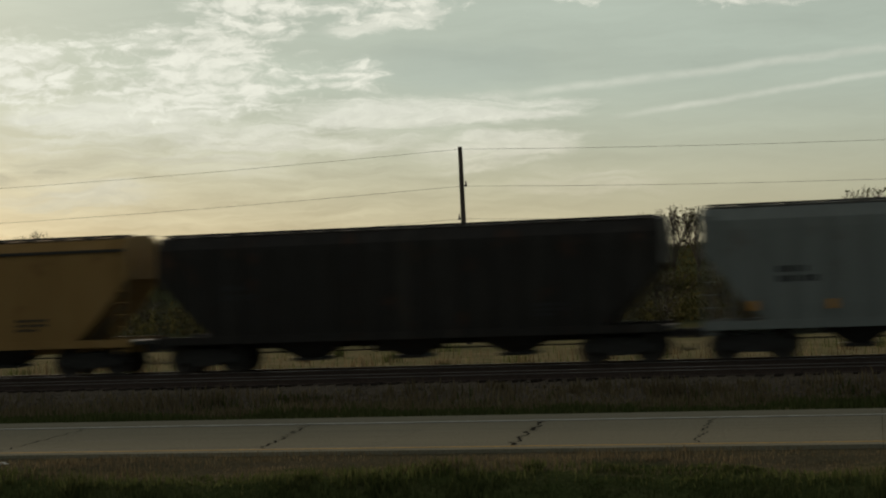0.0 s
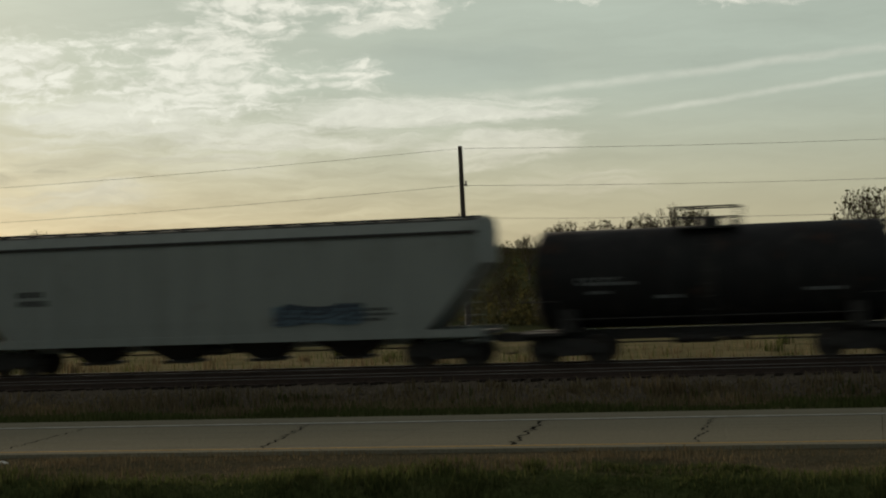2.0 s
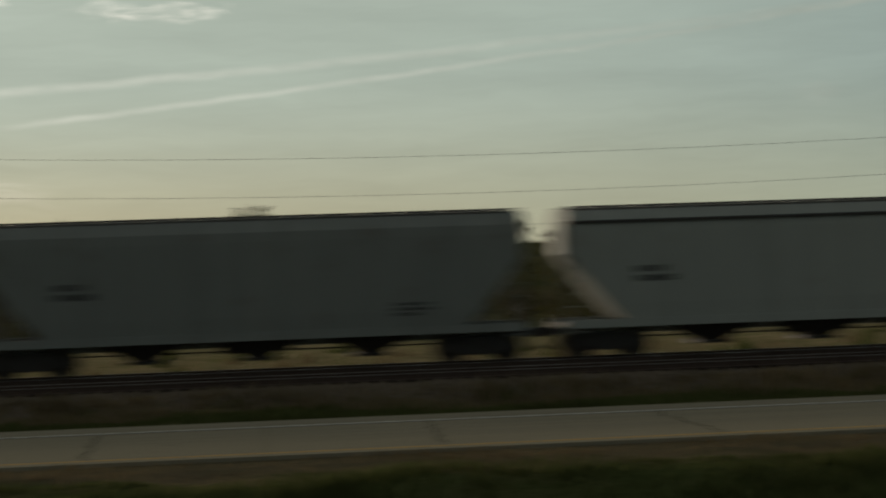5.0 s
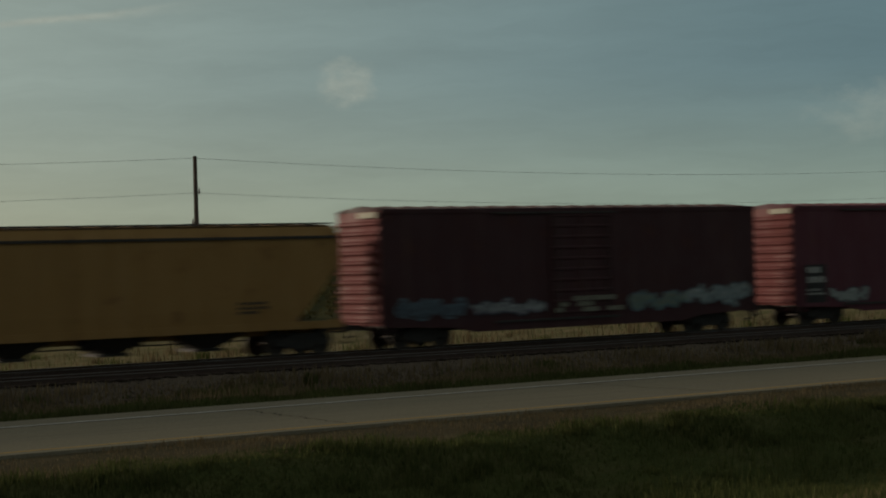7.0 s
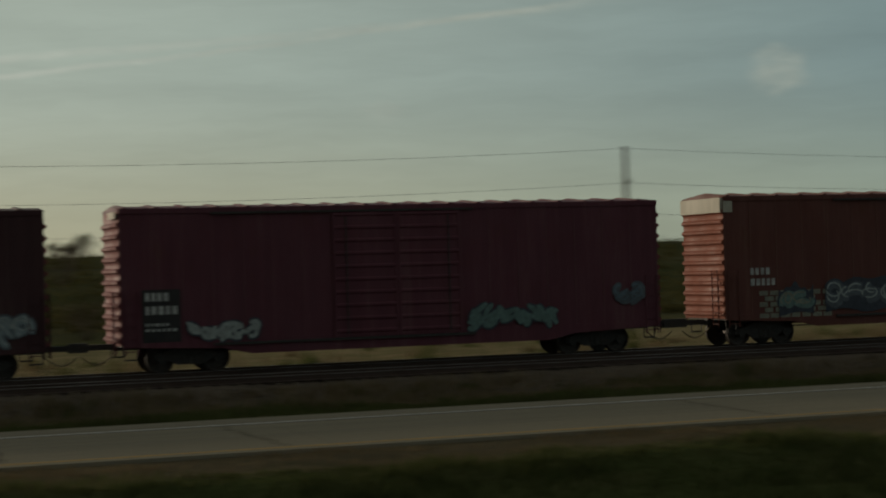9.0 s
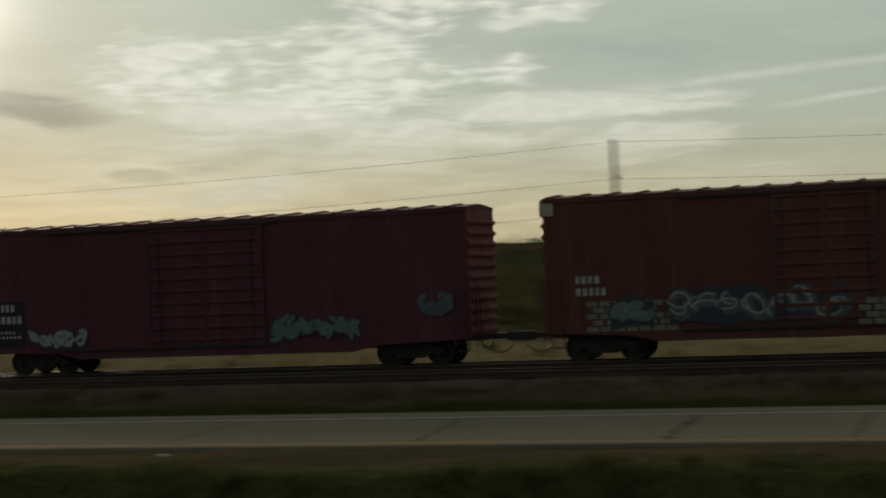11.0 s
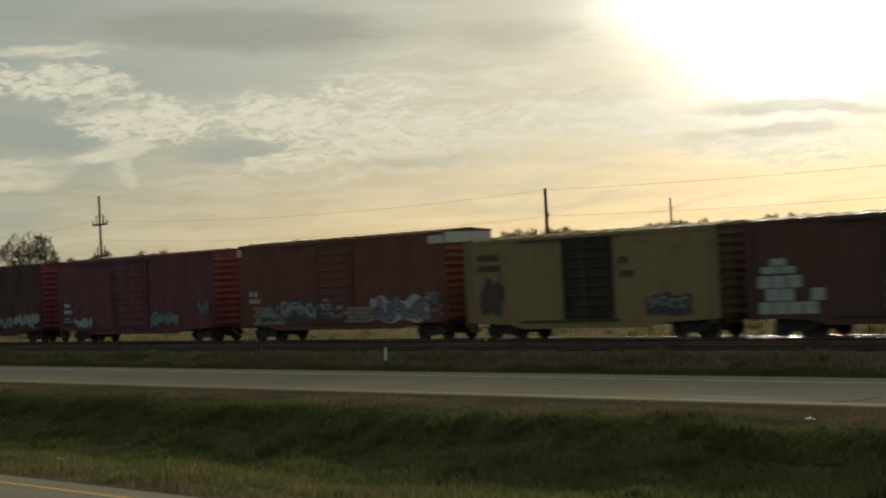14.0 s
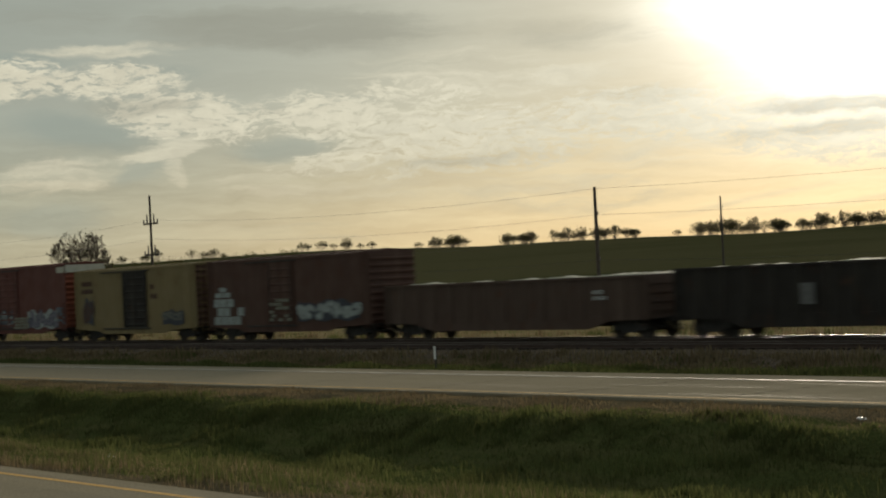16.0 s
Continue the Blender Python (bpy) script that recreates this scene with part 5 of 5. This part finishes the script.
def fan_tree(name, height, width, seed, stem=.22, limbs=9, deep=4, leafy=.12):
    """A tree whose limbs rise like a fan from a short stem into a domed crown of fine twigs; stem 0 makes a shrub."""
    r = random.Random(seed)
    bm, leaf = bmesh.new(), bmesh.new()
    mid, half = height * (stem + (1 - stem) * .5), height * (1 - stem) * .54

    def inside(c):
        return (math.hypot(c.x, c.y) / (width * .5)) ** 2 + ((c.z - mid) / half) ** 2 < r.uniform(.82, 1.06)

    def grow(p, d, length, rad, k):
        q = p + d * length
        if k and not inside(q):
            q = p.lerp(q, .45)
        tube(bm, p, q, rad, max(rad * .62, .012), 5 if k == 0 else 3)
        if k >= deep - 1 and r.random() < leafy:
            for _ in range(3):
                c = q + Vector((r.gauss(0, .16), r.gauss(0, .16), r.gauss(0, .14)))
                a = Vector((r.gauss(0, 1), r.gauss(0, 1), r.gauss(0, 1))).normalized() * r.uniform(.06, .15)
                b = a.orthogonal() * .6
                leaf.faces.new([leaf.verts.new(c + v) for v in (-a, b, a, -b)])
        if k == deep:
            return
        for j in range(3):
            turn = Vector((r.gauss(0, 1), r.gauss(0, 1), r.gauss(.45, .6))).normalized()
            grow(p.lerp(q, r.uniform(.5, 1.0)), (d + turn * .62).normalized(), length * r.uniform(.50, .70), max(rad * .52, .013), k + 1)

    top = Vector((0, 0, height * stem))
    tube(bm, (0, 0, -.3), top, height * .022, height * .017, 8)
    for k in range(limbs):
        a = math.tau * (k + r.uniform(-.3, .3)) / limbs
        out = r.uniform(.12, .95) * width / height
        d = Vector((math.cos(a) * out, math.sin(a) * out, r.uniform(.75, 1.5))).normalized()
        grow(top - Vector((0, 0, r.uniform(0, .12) * height * stem)), d, height * (1 - stem) * r.uniform(.42, .60), height * .009, 0)
    return finish(name + "_trunk", bm, BARK), finish(name + "_crown", leaf, BUD)


DOMED = fan_tree("tree", 8.5, 5.6, 71, .20, 11, 5, .01)
RIDGE = [fan_tree("ridge_tree", 4.4, 5.8, 21, .02, 14, 3, .45), fan_tree("ridge_tree", 5.0, 5.4, 22, .03, 13, 3, .4), fan_tree("ridge_tree", 3.6, 6.4, 23, .01, 14, 3, .5)]
TREES[1], TREES[2] = fan_tree("tree", 9.0, 7.5, 72, .16, 12, 4, .2), fan_tree("tree", 9.0, 5.4, 73, .2, 10, 4, .12)


def plant(name, kind, x, y, size, label, turn=0.0, group="trees beyond the railway"):
    root = tagged(new(name), label, "bush" if name == "bush" else "tree", group)
    part("trunk", kind[0], None, root)
    part("crown", kind[1], None, root)
    root.matrix_basis = pose(x, y, tree_base(x, y) - .1, 0, 0, turn) @ Matrix.Diagonal((size, size, size, 1))
    return root


def by_angle(azimuth, y):
    return -y * math.tan(radians(azimuth))


for az, y, size, kind in [(0.2, 120, .92, 2), (-1.6, 128, .6, 2), (26.6, 150, .92, 1), (27.4, 160, .75, 2), (7.3, 190, .82, 1), (6.3, 188, .92, 1), (5.5, 192, .88, 2), (9.7, 190, .78, 1), (8.6, 185, .78, 2), (3.6, 190, .62, 1), (2.8, 190, .58, 1),
                          (10.9, 205, .6, 1), (11.8, 200, .5, 3), (-2.6, 140, .5, 3), (12.6, 210, .5, 4), (-37.6, 150, .82, 1), (-38.6, 155, .86, 0), (-39.8, 150, .75, 3), (-7.7, 200, .6, 3)]:
    plant("tree", TREES[kind], by_angle(az, y), y, size, "bare spring tree with fine branches and first leaves", az * 37)
plant("tree", DOMED, by_angle(62.95, 95), 95, 1.34, "bare domed tree with fine upright twigs", 40)
rr = random.Random(9)
# scrub in knots along the far ridge: azimuths of each knot's ends and its count
for a0, a1, count in [(37.2, 39.1, 18), (39.2, 40.1, 10), (40.4, 43.4, 32), (43.85, 43.95, 1), (45.2, 46.5, 15), (46.8, 49.6, 22), (50.6, 52.4, 13), (53.5, 57.0, 9), (-40, -35, 10), (-10, -6, 8), (58.4, 62.9, 16)]:
    for k in range(count):
        az, y = rr.uniform(a0, a1), rr.uniform(338, 352)
        plant("tree", RIDGE[rr.randrange(3)], by_angle(az, y), y, rr.uniform(.5, .95), "low leafing scrub on the far ridge", rr.uniform(0, 360), "trees on the ridge")
for k in range(26):
    az = rr.choice((rr.uniform(58, 62.5), rr.uniform(9, 12.5), rr.uniform(3, 5), rr.uniform(-22, -14), rr.uniform(14, 25), rr.uniform(-46, -30)))
    y = rr.uniform(88, 130)
    plant("bush", BUSH, by_angle(az, y), y, rr.uniform(.4, .75) * (1.35 if az > 57 else 1), "low leafing bush in the field edge", rr.uniform(0, 360), "bushes")
for k in range(22):
    az = rr.choice((rr.uniform(-3, 13), rr.uniform(-3, 13), rr.uniform(15, 28), rr.uniform(-20, -8)))
    y = rr.uniform(98, 125)
    plant("bush", RIDGE[k % 3], by_angle(az, y), y, rr.uniform(.6, .95), "olive scrub bush behind the railway", rr.uniform(0, 360), "bushes")
for az, y, size in [(61.9, 100, .8), (61.3, 104, .95), (60.6, 100, 1.0), (60.1, 98, .85), (59.6, 103, .7)]:
    plant("bush", RIDGE[int(y) % 3], by_angle(az, y), y, size * 1.3, "olive scrub bush behind the railway", az * 50, "bushes")


def hillside_scrub(count, seed):
    """Low brush over the slope behind the railway: uneven heaps of small leaf clumps."""
    rng = np.random.default_rng(seed)
    az = np.where(rng.random(count) < .8, rng.uniform(-48, 30, count), rng.uniform(56, 66, count))
    y = 112 + 225 * rng.random(count) ** 1.4
    x = -y * np.tan(np.radians(az))
    size = rng.uniform(.5, 1.5, count)
    per = 46
    d = rng.normal(0, 1, (count, per, 3)) * np.array([.85, .85, .5]) * size[:, None, None]
    d[..., 2] = np.abs(d[..., 2])
    c = np.stack([x, y, ground_height(x, y)], -1)[:, None] + d
    a = rng.normal(0, 1, (count, per, 3))
    a *= (rng.uniform(.14, .30, (count, per, 1)) / np.linalg.norm(a, axis=-1, keepdims=True))
    b = np.cross(a, rng.normal(0, 1, (count, per, 3)))
    b *= .12 / (np.linalg.norm(b, axis=-1, keepdims=True) + 1e-6)
    v = np.stack([c - a, c + b, c + a, c - b], 2).reshape(-1, 3)
    i = np.arange(count * per)[:, None] * 4
    me = bpy.data.meshes.new("hillside_scrub")
    me.from_pydata(v.tolist(), [], (i + [0, 1, 2, 3]).tolist())
    me.materials.append(BUD)
    tagged(new("hillside_scrub", me), "olive and brown brush over the far slope", "scrub", kind="stuff")


hillside_scrub(2600, 15)

# ---- grass ----


def grass(name, count, x0, x1, y0, y1, h0, h1, mat, seed, label, clump=0.0, bend=.35, wide=1.0):
    """Many single blades, each a tapered pair of triangles."""
    rng = np.random.default_rng(seed)
    x, y = rng.uniform(x0, x1, count), rng.uniform(y0, y1, count)
    if clump:
        n = max(6, int(count / 90))
        cx, cy = rng.uniform(x0, x1, n), rng.uniform(y0, y1, n)
        pick = rng.integers(0, n, count)
        inside = rng.random(count) < clump
        sig = rng.uniform(.12, .45, n)
        x = np.where(inside, cx[pick] + rng.normal(0, 1, count) * sig[pick], x)
        y = np.clip(np.where(inside, cy[pick] + rng.normal(0, 1, count) * sig[pick], y), y0, y1)
    z = ground_height(x, y) - .02
    py, pz = zip(*PRO)
    z = np.where((y > 47.3) & (y < 61.6), np.maximum(z, np.interp(y, py, pz)), z)
    h = rng.uniform(h0, h1, count) * (0.6 + 0.8 * (0.5 + 0.5 * np.sin(x * .8 + 2 * np.sin(y * .9 + x * .13))))
    a = rng.uniform(0, math.tau, count)
    w = rng.uniform(.006, .014, count) * (1 + (np.mean(y) > 40)) * wide
    dx, dy = np.cos(a), np.sin(a)
    lean = rng.uniform(-bend, bend, count) * h
    lx, ly = rng.uniform(-1, 1, count) * lean, rng.uniform(-1, 1, count) * lean
    P = np.stack([x, y, z], -1)
    side = np.stack([dx * w, dy * w, 0 * w], -1)
    mid = P + np.stack([lx * .35, ly * .35, h * .6], -1)
    tip = P + np.stack([lx, ly, h], -1)
    v = np.stack([P - side, P + side, mid + side * .7, mid - side * .7, tip], 1).reshape(-1, 3)
    i = np.arange(count)[:, None] * 5
    me = bpy.data.meshes.new(name)
    me.from_pydata(v.tolist(), [], (i + [0, 1, 2, 3]).tolist() + (i + [3, 2, 4]).tolist())
    me.materials.append(mat)
    return tagged(new(name, me), label, "grass", kind="stuff")


grass("grass", 120000, -80, 48, 20.8, 31.2, .10, .26, GRASS_GREEN, 1, "lush green spring grass in the ditch", .55, .6, 1.7)
grass("grass", 42000, -80, 48, 29.7, 31.9, .08, .21, GRASS_GREEN, 2, "thick green grass tufts on the ditch's shoulder", .8, .6, 1.5)
grass("grass", 56000, -80, 48, 31.4, 33.9, .03, .14, GRASS_DRY, 3, "short dry grass beside the road", .4)
grass("grass", 64000, -130, 75, 42.3, 45.3, .08, .26, GRASS_GREEN, 4, "green verge beside the far road edge", .35, .5, 1.4)
grass("grass", 60000, -62, 45, 16.9, 21.6, .08, .24, GRASS_GREEN, 8, "sunlit grass along the near bank", .5, .6)
grass("grass", 26000, -62, 45, 16.4, 22.0, .06, .24, GRASS_DRY, 9, "dry grass along the near bank", .4, .6)
grass("grass", 70000, -130, 75, 45.0, 50.2, .10, .36, GRASS_DRY, 5, "tall dry straw on the embankment", .45, .5, 1.4)
grass("grass", 26000, -130, 75, 44.4, 49.6, .10, .30, GRASS_GREEN, 10, "green weeds among the straw on the embankment", .7, .5, 1.3)
grass("grass", 26000, -220, 120, 61.5, 80, .2, .55, GRASS_DRY, 6, "straw-coloured grass beyond the tracks", .5)
grass("grass", 16000, -220, 120, 61.5, 84, .2, .5, GRASS_GREEN, 7, "green grass beyond the tracks", .7)

# ---- small things ----


def litter_bag(x, y, seed, size):
    r = random.Random(seed)
    bm = bmesh.new()
    bmesh.ops.create_icosphere(bm, subdivisions=2, radius=1.0)
    for v in bm.verts:
        n = noise.noise(v.co * 1.7 + Vector((seed, 0, 0)))
        v.co = Vector((v.co.x * size * (1 + .7 * n), v.co.y * size * .5 * (1 + .5 * n), max(-.02, v.co.z * size * .30 * (1 + n))))
    ob = tagged(part("litter_bag", bm, LITTER), "crumpled white plastic litter on the verge", "litter", "litter")
    return at(ob, x, y, tree_base(x, y) + .02)


litter_bag(-21.5, 32.3, 2, .42)
litter_bag(-37.7, 19.8, 5, .25)
litter_bag(-17.5, 33.2, 7, .12)
litter_bag(-25.9, 32.6, 9, .13)


def marker_post(x, y):
    root = tagged(at(new("marker_post"), x, y, tree_base(x, y)), "slim road marker post with a white plate", "marker post", "marker posts")
    bm = bmesh.new()
    box(bm, -.03, .03, -.02, .02, -.3, .85)
    part("post", bm, STEEL_DARK, root)
    bm = bmesh.new()
    box(bm, -.06, .06, -.045, -.025, .45, .95)
    part("plate", bm, POST_WHITE, root)


marker_post(-55.2, 43.4)

# ---- ties, the nearest as single pieces ----
tie_bm = bmesh.new()
box(tie_bm, -.115, .115, -1.3, 1.3, -.02, .055)
TIE = finish("tie", tie_bm, TIE_WOOD)
for k in range(300):
    x = -100 + k * .54
    o = part("tie", TIE, None, track_near)
    o.matrix_basis = pose(x, NEAR_TRACK, .185, 0, 0, (k * 37 % 11 - 5) * .12)
for root, middle in ((track_near, NEAR_TRACK), (track_far, TRACK)):
    bm = bmesh.new()
    for k in range(1200):
        x = -330 + k * .54
        if middle == TRACK or x < -100.2 or x > 62:
            box(bm, x - .115, x + .115, middle - 1.3, middle + 1.3, .165, .24)
    tagged(part("ties", bm, TIE_WOOD, root), kind="stuff")


def motions():
    """The whole train rolls to the left at one steady pace."""
    gone = [(0, -180.88), (2, -135.94), (4, -90.77), (6, -45.46), (8, 0.0), (10, 45.48), (12, 90.91), (14, 136.25), (16, 181.42)]
    for car, place in TRAIN:
        walk(car, [(t, pose(place - d, TRACK, RAIL)) for t, d in gone])


motions()
